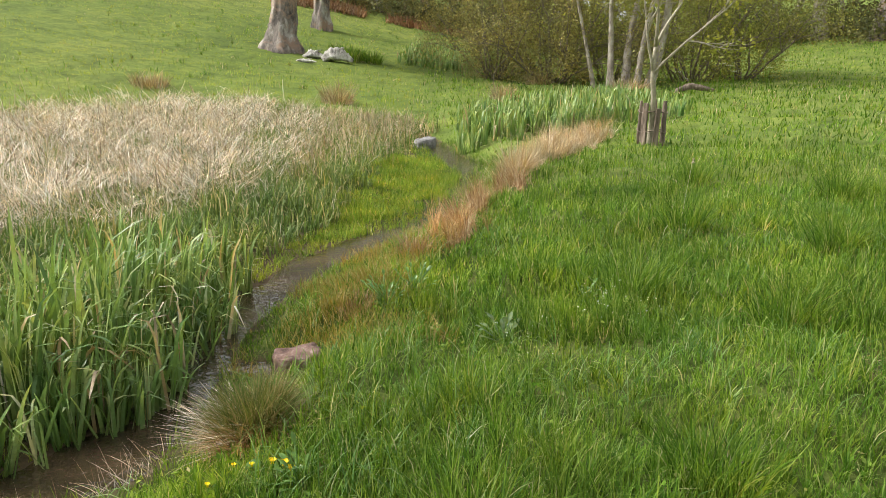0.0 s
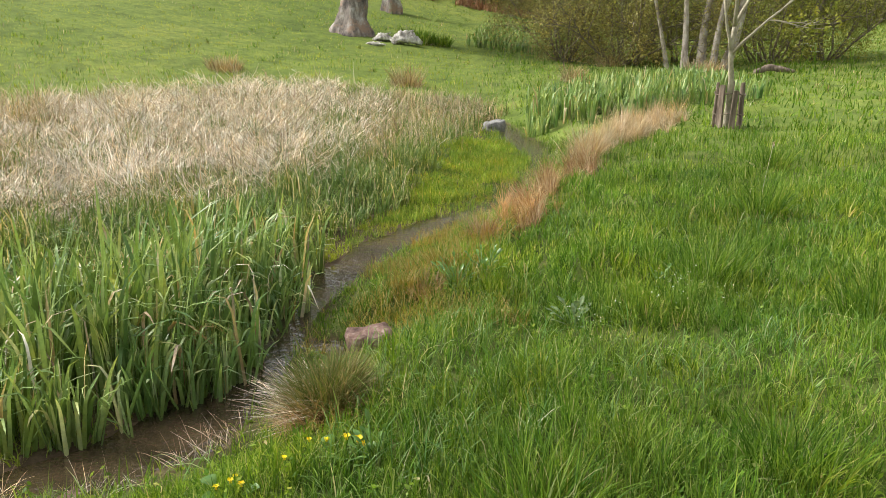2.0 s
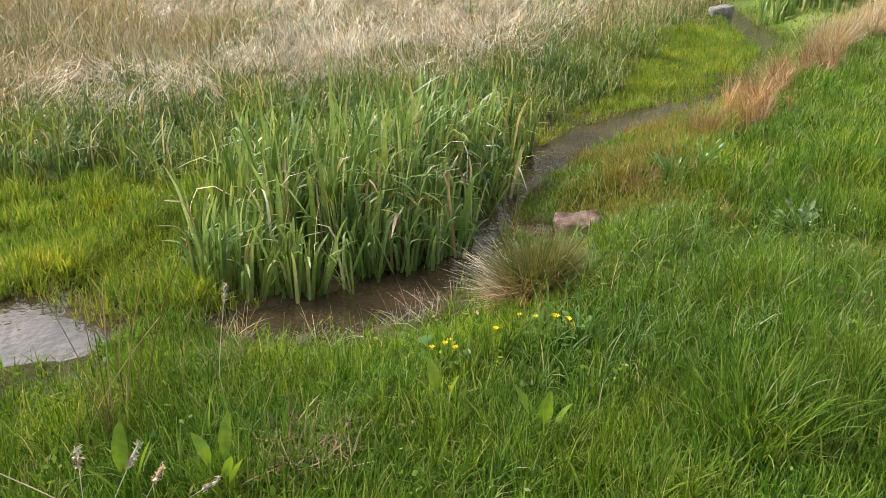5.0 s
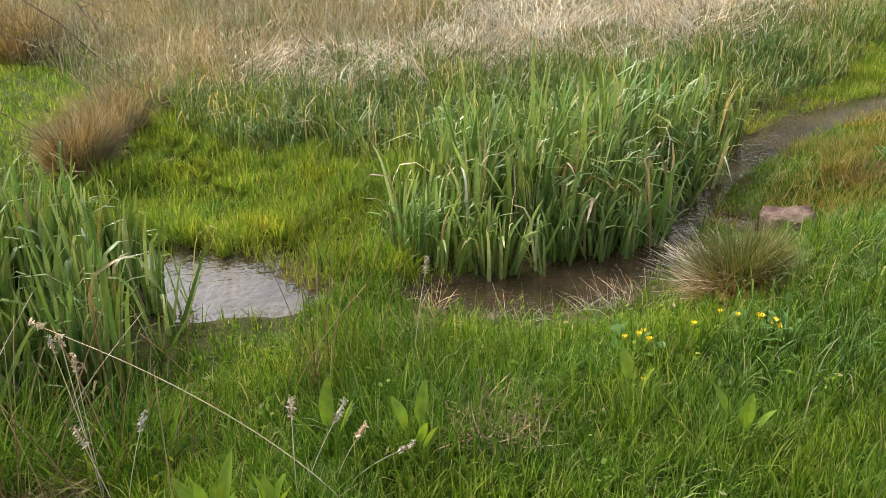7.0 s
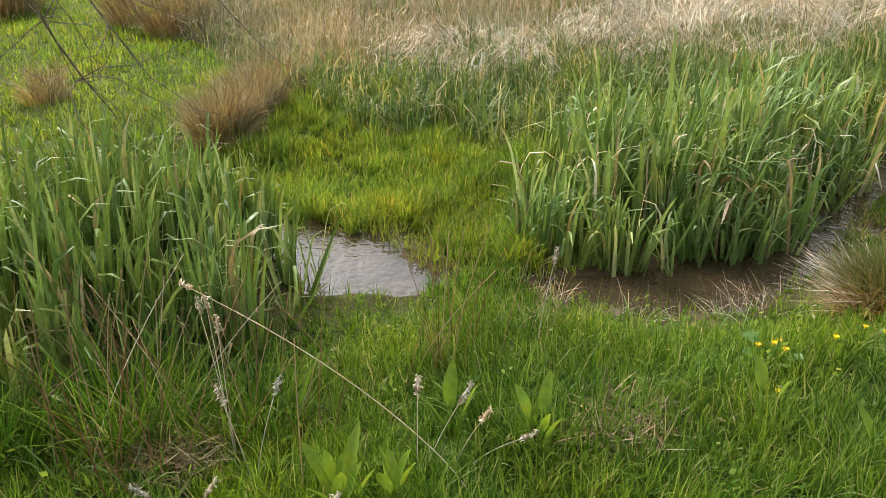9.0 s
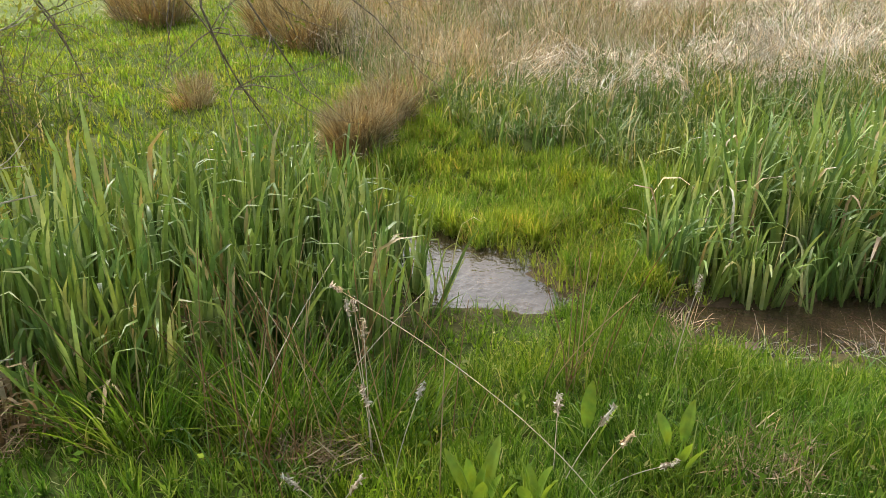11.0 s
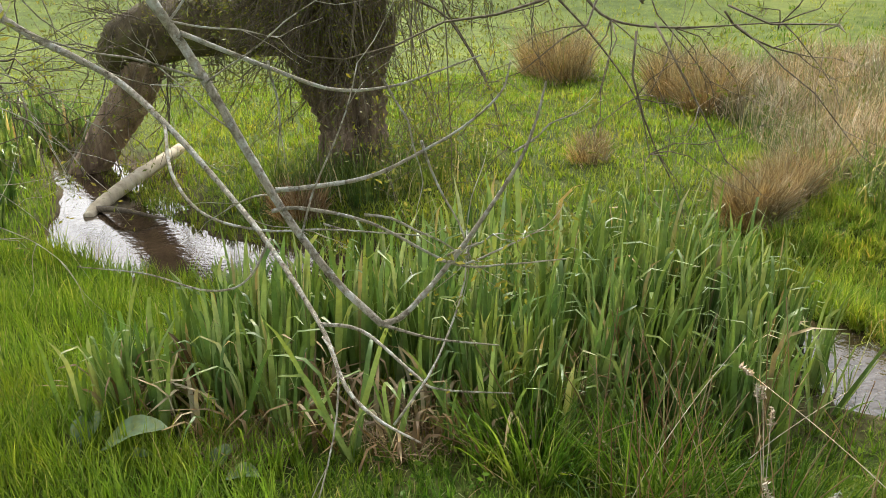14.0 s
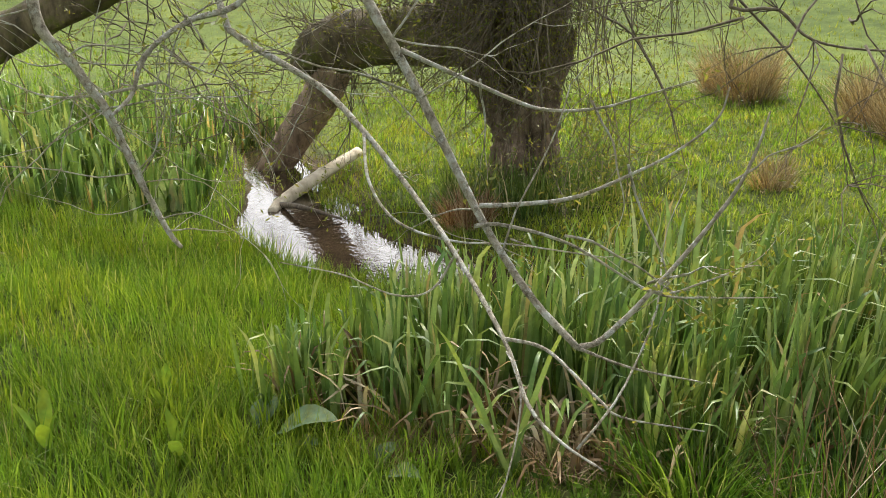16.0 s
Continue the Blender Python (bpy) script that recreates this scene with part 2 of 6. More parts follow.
SCRUB_GREEN = leaf_mat("leafing_scrub", [(0.0, (0.15, 0.16, 0.045)), (0.5, (0.26, 0.28, 0.075)), (1.0, (0.42, 0.42, 0.14))], 0.6, 0.35, 0.4, 0.5)
WOOD_LEAF = leaf_mat("far_wood_leaf", [(0.0, (0.08, 0.085, 0.035)), (0.5, (0.15, 0.14, 0.06)), (1.0, (0.22, 0.21, 0.08))], 0.7, 0.3, 0.35, 0.15)
BRACKEN = leaf_mat("dead_bracken", [(0.0, (0.17, 0.085, 0.05)), (0.6, (0.27, 0.15, 0.09)), (1.0, (0.33, 0.22, 0.14))], 0.8, 0.2, 0.3, 0.2)
WILLOW_BARK = bark_mat("willow_bark", (0.05, 0.034, 0.024), (0.21, 0.145, 0.10), (0.46, 0.35, 0.26), 11, 0.16, 1.0)
BARE_STEM = bark_mat("bare_brown_stem", (0.15, 0.10, 0.07), (0.36, 0.25, 0.18), (0.56, 0.43, 0.32), 10, 0.12, 0.8)
MOSS_BARK = bark_mat("mossy_bark", (0.05, 0.042, 0.02), (0.14, 0.108, 0.06), (0.26, 0.205, 0.12), 7, 0.5, 1.0, (0.13, 0.135, 0.03))
TWIG_BARK = bark_mat("lichened_twig", (0.17, 0.135, 0.09), (0.55, 0.49, 0.38), (0.78, 0.73, 0.61), 60, 0.8, 0.8, (0.74, 0.74, 0.67))
DARK_TWIG = bark_mat("dark_twig", (0.08, 0.06, 0.042), (0.17, 0.135, 0.095), (0.31, 0.26, 0.19), 40, 0.5, 0.3)
OAK_BARK = bark_mat("oak_bark", (0.035, 0.028, 0.025), (0.20, 0.17, 0.145), (0.55, 0.52, 0.47), 2.6, 0.35, 1.0, (0.30, 0.20, 0.14))
BIRCH_BARK = bark_mat("birch_bark", (0.14, 0.11, 0.09), (0.36, 0.31, 0.26), (0.52, 0.48, 0.42), 4, 0.6, 0.4)
SAPLING_BARK = bark_mat("sapling_bark", (0.22, 0.19, 0.13), (0.34, 0.30, 0.22), (0.46, 0.42, 0.33), 14, 0.6, 0.3)
STAKE_WOOD = bark_mat("weathered_stake", (0.07, 0.052, 0.038), (0.18, 0.135, 0.10), (0.34, 0.27, 0.21), 14, 0.12, 0.6)
LOG_WOOD = bark_mat("bleached_log", (0.45, 0.37, 0.25), (0.68, 0.59, 0.43), (0.82, 0.75, 0.60), 8, 0.3, 0.4)
WHITE_WOOD = bark_mat("white_dead_wood", (0.14, 0.12, 0.10), (0.52, 0.49, 0.44), (0.78, 0.76, 0.72), 6, 0.5, 1.0)
STONE = bark_mat("reddish_stone", (0.09, 0.05, 0.04), (0.23, 0.14, 0.11), (0.45, 0.36, 0.32), 11, 1.0, 0.9)
GREY_STONE = bark_mat("grey_stone", (0.12, 0.12, 0.11), (0.24, 0.23, 0.22), (0.38, 0.37, 0.35), 9, 1.0, 0.8)

# ---------- shape helpers ----------
rng = np.random.default_rng(7)
LATTICE = rng.random((128, 128))


def field(x, y, size, shift=0.0):
    """Smooth random field between 0 and 1, with bumps about size metres across."""
    u, v = np.asarray(x) / size + 31.7 + shift, np.asarray(y) / size + 57.3 + shift * 1.7
    i, j = np.floor(u).astype(int), np.floor(v).astype(int)
    a, b = u - i, v - j
    a, b = a * a * (3 - 2 * a), b * b * (3 - 2 * b)
    g = lambda p, q: LATTICE[p % 128, q % 128]
    return (g(i, j) * (1 - a) + g(i + 1, j) * a) * (1 - b) + (g(i, j + 1) * (1 - a) + g(i + 1, j + 1) * a) * b


def smooth(v):
    v = np.clip(v, 0, 1)
    return v * v * (3 - 2 * v)


def inside(poly, x, y):
    hit = np.zeros(np.shape(x), bool)
    for (x0, y0), (x1, y1) in zip(poly, poly[1:] + poly[:1]):
        if y0 != y1:
            hit ^= ((y0 > y) != (y1 > y)) & (x < (x1 - x0) * (y - y0) / (y1 - y0) + x0)
    return hit


def mesh_of(name, verts, faces, mat, smooth_faces=True):
    """faces: arrays of vertex indices, each array n x 3 or n x 4."""
    me = bpy.data.meshes.new(name)
    verts = np.asarray(verts, np.float32)
    faces = [np.asarray(f, np.int32) for f in faces if len(f)]
    loops = np.concatenate([f.ravel() for f in faces])
    totals = np.concatenate([np.full(len(f), f.shape[1], np.int32) for f in faces])
    me.vertices.add(len(verts))
    me.vertices.foreach_set("co", verts.ravel())
    me.loops.add(len(loops))
    me.loops.foreach_set("vertex_index", loops)
    me.polygons.add(len(totals))
    me.polygons.foreach_set("loop_start", np.concatenate([[0], np.cumsum(totals)[:-1]]).astype(np.int32))
    me.polygons.foreach_set("use_smooth", np.full(len(totals), smooth_faces))
    me.update(calc_edges=True)
    me.materials.append(mat)
    return me


def blades(base, length, width, az, tilt, bend, segs, taper=0.7, twist=None, fold=0.0, power=1.5, kink=None):
    """Leaf blades that rise from base, lean by tilt towards az and bend further by bend on the way to the tip.
    taper: how soon they narrow (small: late). fold: a keel along the middle. Returns vertices and faces."""
    n = len(base)
    d = np.stack([np.cos(az), np.sin(az), np.zeros(n)], 1)
    side = np.stack([-np.sin(az), np.cos(az), np.zeros(n)], 1)
    if twist is not None:
        side = side * np.cos(twist)[:, None] + d * np.sin(twist)[:, None]
    up = np.array([0, 0, 1.0])
    per = 3 if fold else 2
    verts = np.zeros((n, per * segs + 1, 3))
    at = np.array(base, float)
    for k in range(segs):
        s = k / segs
        w = (width * (1 - s) ** taper * 0.5)[:, None]
        if k == 0:
            w = w * 0.75
        verts[:, per * k] = at - side * w
        verts[:, per * k + 1] = at + side * w
        if fold:
            verts[:, per * k + 2] = at + d * w * fold
        ang = tilt + bend * (((k + 0.5) / segs) ** power if kink is None else smooth(((k + 0.5) / segs - kink) / 0.36 + 0.5))
        at = at + (length / segs)[:, None] * (np.sin(ang)[:, None] * d + np.cos(ang)[:, None] * up)
    verts[:, -1] = at
    first = (np.arange(n) * (per * segs + 1))[:, None]
    quads, tris = [], []
    for k in range(segs - 1):
        a = per * k
        if fold:
            quads += [first + [a, a + 2, a + 5, a + 3], first + [a + 2, a + 1, a + 4, a + 5]]
        else:
            quads.append(first + [a, a + 1, a + 3, a + 2])
    a = per * (segs - 1)
    tris = [first + [a, a + 2, a + 3], first + [a + 2, a + 1, a + 3]] if fold else [first + [a, a + 1, a + 2]]
    return verts.reshape(-1, 3), ([np.concatenate(quads)] if quads else []) + [np.concatenate(tris)]


def tube(path, radii, sides=8, rough=0.0, seed=0, lengthways=1):
    """A tapered, slightly lumpy stem along a smooth curve through the points of path."""
    p, r = np.array(path, float), np.array(radii, float)
    if lengthways > 1:
        t = np.linspace(0, len(p) - 1, (len(p) - 1) * lengthways + 1)
        i = np.clip(t.astype(int), 0, len(p) - 2)
        f = (t - i)[:, None]
        q = np.vstack([2 * p[0] - p[1], p, 2 * p[-1] - p[-2]])
        a, b, c, d = q[i], q[i + 1], q[i + 2], q[i + 3]
        p = 0.5 * (2 * b + (c - a) * f + (2 * a - 5 * b + 4 * c - d) * f ** 2 + (3 * b - a - 3 * c + d) * f ** 3)
        r = np.interp(t, np.arange(len(r)), r)
    n = len(p)
    way = np.gradient(p, axis=0)
    way /= np.linalg.norm(way, axis=1)[:, None] + 1e-9
    ref = np.where(np.abs(way[:, 2:3]) > 0.9, [[1.0, 0, 0]], [[0, 0, 1.0]])
    u = np.cross(way, ref)
    u /= np.linalg.norm(u, axis=1)[:, None]
    for k in range(1, n):
        v = u[k - 1] - way[k] * (u[k - 1] @ way[k])
        u[k] = v / (np.linalg.norm(v) + 1e-9)
    v = np.cross(way, u)
    a = np.arange(sides) * 2 * np.pi / sides
    g = np.random.default_rng(seed + 1)
    lump = 1 + rough * (np.sin(a * 3 + seed)[None] * 0.4 + np.sin(a * 5 + np.arange(n)[:, None] * 0.25 + seed)[:] * 0.3 + g.normal(0, 0.35, (n, sides)))
    ring = p[:, None] + r[:, None, None] * lump[..., None] * (np.cos(a)[None, :, None] * u[:, None] + np.sin(a)[None, :, None] * v[:, None])
    verts = np.vstack([ring.reshape(-1, 3), p[:1], p[-1:]])
    k, j = np.meshgrid(np.arange(n - 1), np.arange(sides), indexing="ij")
    j2 = (j + 1) % sides
    quads = np.stack([k * sides + j, k * sides + j2, (k + 1) * sides + j2, (k + 1) * sides + j], -1).reshape(-1, 4)
    j = np.arange(sides)
    caps = np.vstack([np.stack([(j + 1) % sides, j, np.full(sides, n * sides)], 1),
                      np.stack([(n - 1) * sides + j, (n - 1) * sides + (j + 1) % sides, np.full(sides, n * sides + 1)], 1)])
    return verts, [quads, caps]


def joined(pieces):
    verts, quads, tris, at = [], [], [], 0
    for v, fs in pieces:
        verts.append(v)
        for f in fs:
            (quads if f.shape[1] == 4 else tris).append(f + at)
        at += len(v)
    return np.vstack(verts), [np.concatenate(q) for q in (quads, tris) if q]


def thing(name, at=(0, 0, 0), label="", category="", group="", kind=""):
    ob = new(name)
    ob.empty_display_size = 0.1
    ob.location = at
    bpy.context.view_layer.update()
    return tagged(ob, label, category, group, kind)


def part(name, geo, mat, parent, label="", kind=""):
    """One mesh as a part of a thing; geo is (vertices in world, faces) or a mesh already made."""
    if isinstance(geo, tuple):
        m = Matrix.Translation(parent.matrix_world.translation) if parent else Matrix()
        geo = mesh_of(name, np.asarray(geo[0]) - np.array(m.translation), geo[1], mat)
    ob = new(name, geo)
    ob.parent = parent
    return tagged(ob, label, kind=kind)


def stuff(name, pieces, mat, label, category):
    v, f = joined(pieces)
    return tagged(new(name, mesh_of(name, v, f, mat)), label, category, kind="stuff")


# ---------- the lie of the land ----------
# the brook: x, y, half width
BROOK = np.array([(-6, 700, -.6), (-2, 120, -.5), (-1.2, 40, -.3), (-0.6, 20, -.05), (-.35, 17, .3), (-.05, 15.2, .3), (.3, 13.6, .35), (.35, 12.2, .1), (.1, 10.5, .03), (-.1, 9.1, .06),
                  (-.26, 8.5, .13), (-.75, 7.68, .19), (-1.14, 6.75, .2), (-1.4, 5.6, .17), (-1.46, 4.9, .16), (-1.45, 4.2, .18),
                  (-1.42, 3.7, .18), (-1.53, 3.25, .24), (-1.74, 2.93, .21), (-2.02, 2.76, .12), (-2.22, 2.62, .02), (-2.5, 2.45, -.02), (-2.7, 2.27, .16), (-3.08, 2.2, .34), (-3.45, 2.3, .25),
                  (-3.9, 1.7, .25), (-4.5, .8, .25), (-5.3, -.35, .35), (-5.9, -1.15, .42), (-6.6, -1.65, .45), (-7.4, -1.88, .28),
                  (-8.0, -2.08, .21), (-8.6, -2.26, .2), (-9.3, -2.45, .14), (-10.5, -2.9, .12), (-13, -4, .1), (-30, -12, .1), (-700, -300, -.5)])
INLET = np.array([(-1.3, 4.36, .08), (-1.0, 4.42, .09)])


def to_brook(x, y):
    """Distance to the water's edge, and whether the place is on the camera's bank."""
    x, y = np.asarray(x, float), np.asarray(y, float)
    best, right = np.full(x.shape, 1e9), np.zeros(x.shape, bool)
    near = np.full(x.shape, 1e9)
    for line in (BROOK, INLET):
        for (x0, y0, w0), (x1, y1, w1) in zip(line, line[1:]):
            dx, dy = x1 - x0, y1 - y0
            t = np.clip(((x - x0) * dx + (y - y0) * dy) / (dx * dx + dy * dy), 0, 1)
            c = np.hypot(x - x0 - t * dx, y - y0 - t * dy)
            d = c - w0 - t * (w1 - w0)
            best = np.minimum(best, d)
            if line is BROOK:
                m = c < near
                near[m] = c[m]
                right[m] = (dx * (y - y0) - dy * (x - x0))[m] > 0
    return best, right


def height(x, y):
    x, y = np.asarray(x, float), np.asarray(y, float)
    d, bank = to_brook(x, y)
    d = d + 0.10 * (field(x, y, 0.35) - 0.5)
    r = np.hypot(x, y)
    steep = 0.9 + 0.9 * smooth((2.4 - y) / 1.2)
    rise = 0.04 + 0.26 * smooth(d / steep) + 1.5 * (1 - np.exp(-0.085 * np.maximum(d - 1.2, 0) / 1.5))
    marsh = 0.03 + 0.07 * smooth(d / 1.5) + 0.012 * r * smooth(d / 4)
    z = np.where(bank, rise, marsh)
    level = 0.25 + 0.012 * r + 0.045 * (np.sqrt(d * d + 36) - 6)
    z = z + (level - z) * smooth((r - 15) / 12)
    left = -(x - 0.2 * y)
    z = z + 22 * (1 - np.exp(-0.13 * np.maximum(r - 25, 0) * smooth((left + 6) / 36) * 1.05 / 22))
    z = z + 20 * (1 - np.exp(-0.11 * np.maximum(r - 34, 0) * (0.1 + 0.9 * smooth((-left + 6) / 36)) / 20))
    z = z + (0.11 * (field(x, y, 1.0, 3) - 0.5) + 0.05 * (field(x, y, 0.4, 9) - 0.5)) * smooth(d / 0.8) + 0.4 * (field(x, y, 9, 5) - 0.5) * smooth((r - 14) / 10)
    bed = -0.14 * smooth(-d / 0.22)
    return np.where(d < 0, bed + 0.03, z)


def lines(cuts, steps, far, n):
    """Grid lines between the cuts, a step for each span, then wider and wider out to far."""
    core = np.concatenate([np.arange(a, b - w / 2, w) for a, b, w in zip(cuts, cuts[1:], steps)] + [cuts[-1:]])
    out = 0.15 * (np.exp(np.linspace(0, 1, n + 1)[1:] * math.log(far / 0.15)))
    return np.concatenate([core[0] - np.cumsum(out)[::-1] * 0.16, core, core[-1] + np.cumsum(out) * 0.16])


gx, gy = lines([-11, -9.2, -4, 0.4, 6], [0.15, 0.1, 0.06, 0.15], 600, 42), lines([-5, -2.9, 1.4, 5.4, 9.2, 17], [0.15, 0.1, 0.06, 0.1, 0.16], 600, 42)
X, Y = np.meshgrid(gx, gy, indexing="ij")
Z = height(X, Y)
k = np.arange(X.size).reshape(X.shape)
ground = new("ground", mesh_of("ground", np.stack([X, Y, Z], -1).reshape(-1, 3),
             [np.stack([k[:-1, :-1], k[1:, :-1], k[1:, 1:], k[:-1, 1:]], -1).reshape(-1, 4)], GROUND))
tagged(ground, "damp valley meadow of turf and soil with a brook bed", "ground", kind="structure")

wv, wf = [], []
for i, (x, y, w) in enumerate(BROOK):
    a, b = BROOK[max(i - 1, 0)], BROOK[min(i + 1, len(BROOK) - 1)]
    nrm = np.array([-(b[1] - a[1]), b[0] - a[0]])
    nrm = nrm / np.linalg.norm(nrm) * max(w + 0.28, 0.02)
    wv += [(x - nrm[0], y - nrm[1], 0.03), (x + nrm[0], y + nrm[1], 0.03)]
    if i:
        wf.append((2 * i - 2, 2 * i - 1, 2 * i + 1, 2 * i))
water = new("water", mesh_of("water", wv, [np.array(wf)], WATER))
tagged(water, "brown silty brook water mirroring a white sky", "water", kind="structure")

# ---------- where each plant grows ----------
IRIS_A = [(-2.8, 3.3), (-2.15, 3.02), (-1.8, 3.17), (-1.55, 3.6), (-1.5, 4.3), (-1.55, 5.2), (-1.62, 6.0), (-1.9, 6.4), (-2.2, 5.7), (-2.65, 4.8), (-2.95, 4.0)]
IRIS_B = [(-3.05, -1.0), (-2.8, -.5), (-2.7, .05), (-2.7, .6), (-2.75, 1.1), (-2.85, 1.7), (-3.1, 2.05), (-3.55, 2.35), (-4.1, 2.2), (-4.55, 1.7), (-4.75, 1.1), (-4.4, .4), (-4.15, -.2), (-3.95, -.65), (-3.6, -1.1)]
IRIS_C = [(-6.4, -3.6), (-6.4, -2.5), (-7.2, -2.55), (-8.2, -2.95), (-9.2, -2.75), (-10.5, -2.2), (-12, -3), (-12, -5), (-9.5, -6), (-7.5, -6)]
IRIS_FAR = [(.35, 14.7), (.9, 15.2), (2.1, 15.5), (4.6, 18.2), (5.6, 18.5), (5.6, 23), (4, 23.6), (1.2, 20), (.3, 18)]
SEDGES = [(-6.2, 4.0), (-4.9, 3.5), (-3.4, 4.1), (-2.9, 4.0), (-2.6, 4.9), (-2.1, 5.8), (-1.8, 6.5), (-1.5, 7.2), (-1.25, 8.6), (-1.3, 10.2), (-1.1, 12.3), (-1.7, 11.5), (-2.1, 9.6), (-2.7, 8.2), (-3.3, 6.9), (-4.0, 5.8), (-4.6, 5.0), (-5.3, 4.5)]
REEDS = [(-6.0, 4.1), (-5.2, 4.5), (-4.5, 5.1), (-3.9, 5.9), (-3.2, 7.0), (-2.6, 8.3), (-2.0, 9.8), (-1.5, 12.5), (-.7, 14.5), (-.7, 17), (.0, 19), (-1.2, 20.5), (-3.4, 20.5), (-5.5, 21.5), (-7.5, 20.5), (-8.3, 18.5), (-9.2, 16.4), (-11, 13), (-12, 8), (-10.5, 5.6), (-8.6, 4.6)]
WET_A = [(-6.2, 3.5), (-5.0, 3.0), (-4.3, 2.3), (-3.3, 2.6), (-2.5, 2.55), (-2.0, 2.95), (-2.75, 3.3), (-2.9, 4.0), (-3.4, 4.2), (-4.9, 3.6)]
WET_B = [(-1.38, 7.4), (-1.0, 7.8), (-.5, 8.7), (-.1, 10.5), (.15, 12.4), (-.2, 14.2), (-.8, 13.8), (-1.0, 12.5), (-1.3, 10.2), (-1.25, 8.6)]
RUSSETS = [(-.15, 6.2), (.15, 6.9), (.6, 8.6), (1.5, 12.2), (2.8, 14.2), (3.0, 15.3), (2.4, 15.4), (1.35, 13.2), (.6, 10.6), (.05, 8.2), (-.2, 7.2)]


def scatter(n, near, far, a0, a1, power=0.0):
    """Places round the camera's stand, the further the sparser; a0 and a1: degrees to the left of +y."""
    u, a = rng.random(n), np.radians(rng.uniform(a0, a1, n))
    r = near * (far / near) ** u if power == 0 else (near ** power + u * (far ** power - near ** power)) ** (1 / power)
    return -r * np.sin(a), r * np.cos(a)


def ragged(poly, x, y):
    """Inside poly, with an uneven edge."""
    return inside(poly, x + 0.5 * (field(x, y, 0.45, 11) - 0.5) + 0.2 * (field(x, y, 0.12, 13) - 0.5),
                  y + 0.5 * (field(x, y, 0.45, 17) - 0.5) + 0.2 * (field(x, y, 0.12, 19) - 0.5))


def over(poly, n):
    p = np.array(poly)
    (x0, y0), (x1, y1) = p.min(0) - 0.3, p.max(0) + 0.3
    x, y = rng.uniform(x0, x1, n * 5), rng.uniform(y0, y1, n * 5)
    m = ragged(poly, x, y)
    return x[m][:n], y[m][:n]


def grown(x, y, sink=0.01):
    return np.stack([x, y, height(x, y) - sink], 1)


def turf(x, y, h, w, segs, wild=0.35, bend=1.4):
    n = len(x)
    flop = rng.random(n) ** 2
    return blades(grown(x, y), h * rng.uniform(0.5, 1.3, n), w * rng.uniform(0.6, 1.5, n), rng.uniform(0, 6.283, n) * 0.85 + field(x, y, 0.16, 21) * 9,
                  np.abs(rng.normal(0, wild, n)), 0.1 + bend * flop * 1.4, segs, 0.55, rng.uniform(-1.0, 1.0, n))


def tufted(x, y, size, pull):
    """Draws places together into tufts about size metres apart."""
    i, j = np.floor(x / size).astype(int), np.floor(y / size).astype(int)
    cx = (i + 0.15 + 0.7 * LATTICE[i % 128, j % 128]) * size
    cy = (j + 0.15 + 0.7 * LATTICE[(j + 40) % 128, (i + 9) % 128]) * size
    p = pull * LATTICE[(i + 71) % 128, (j + 23) % 128]
    return x + (cx - x) * p, y + (cy - y) * p


def zone(x, y):
    z = np.zeros(len(x), int)
    d, bank = to_brook(x, y)
    z[bank] = 1
    for c, polys in ((2, (WET_A, WET_B)), (3, (SEDGES,)), (4, (REEDS,)), (5, (RUSSETS,)), (6, (IRIS_A, IRIS_B, IRIS_C, IRIS_FAR))):
        for p in polys:
            z[ragged(p, x, y)] = c
    z[(d < 0.02) | (((x + .83) / .25) ** 2 + ((y - 4.18) / .22) ** 2 < 1)] = -1    # bare at the water and round the stone
    return z, d


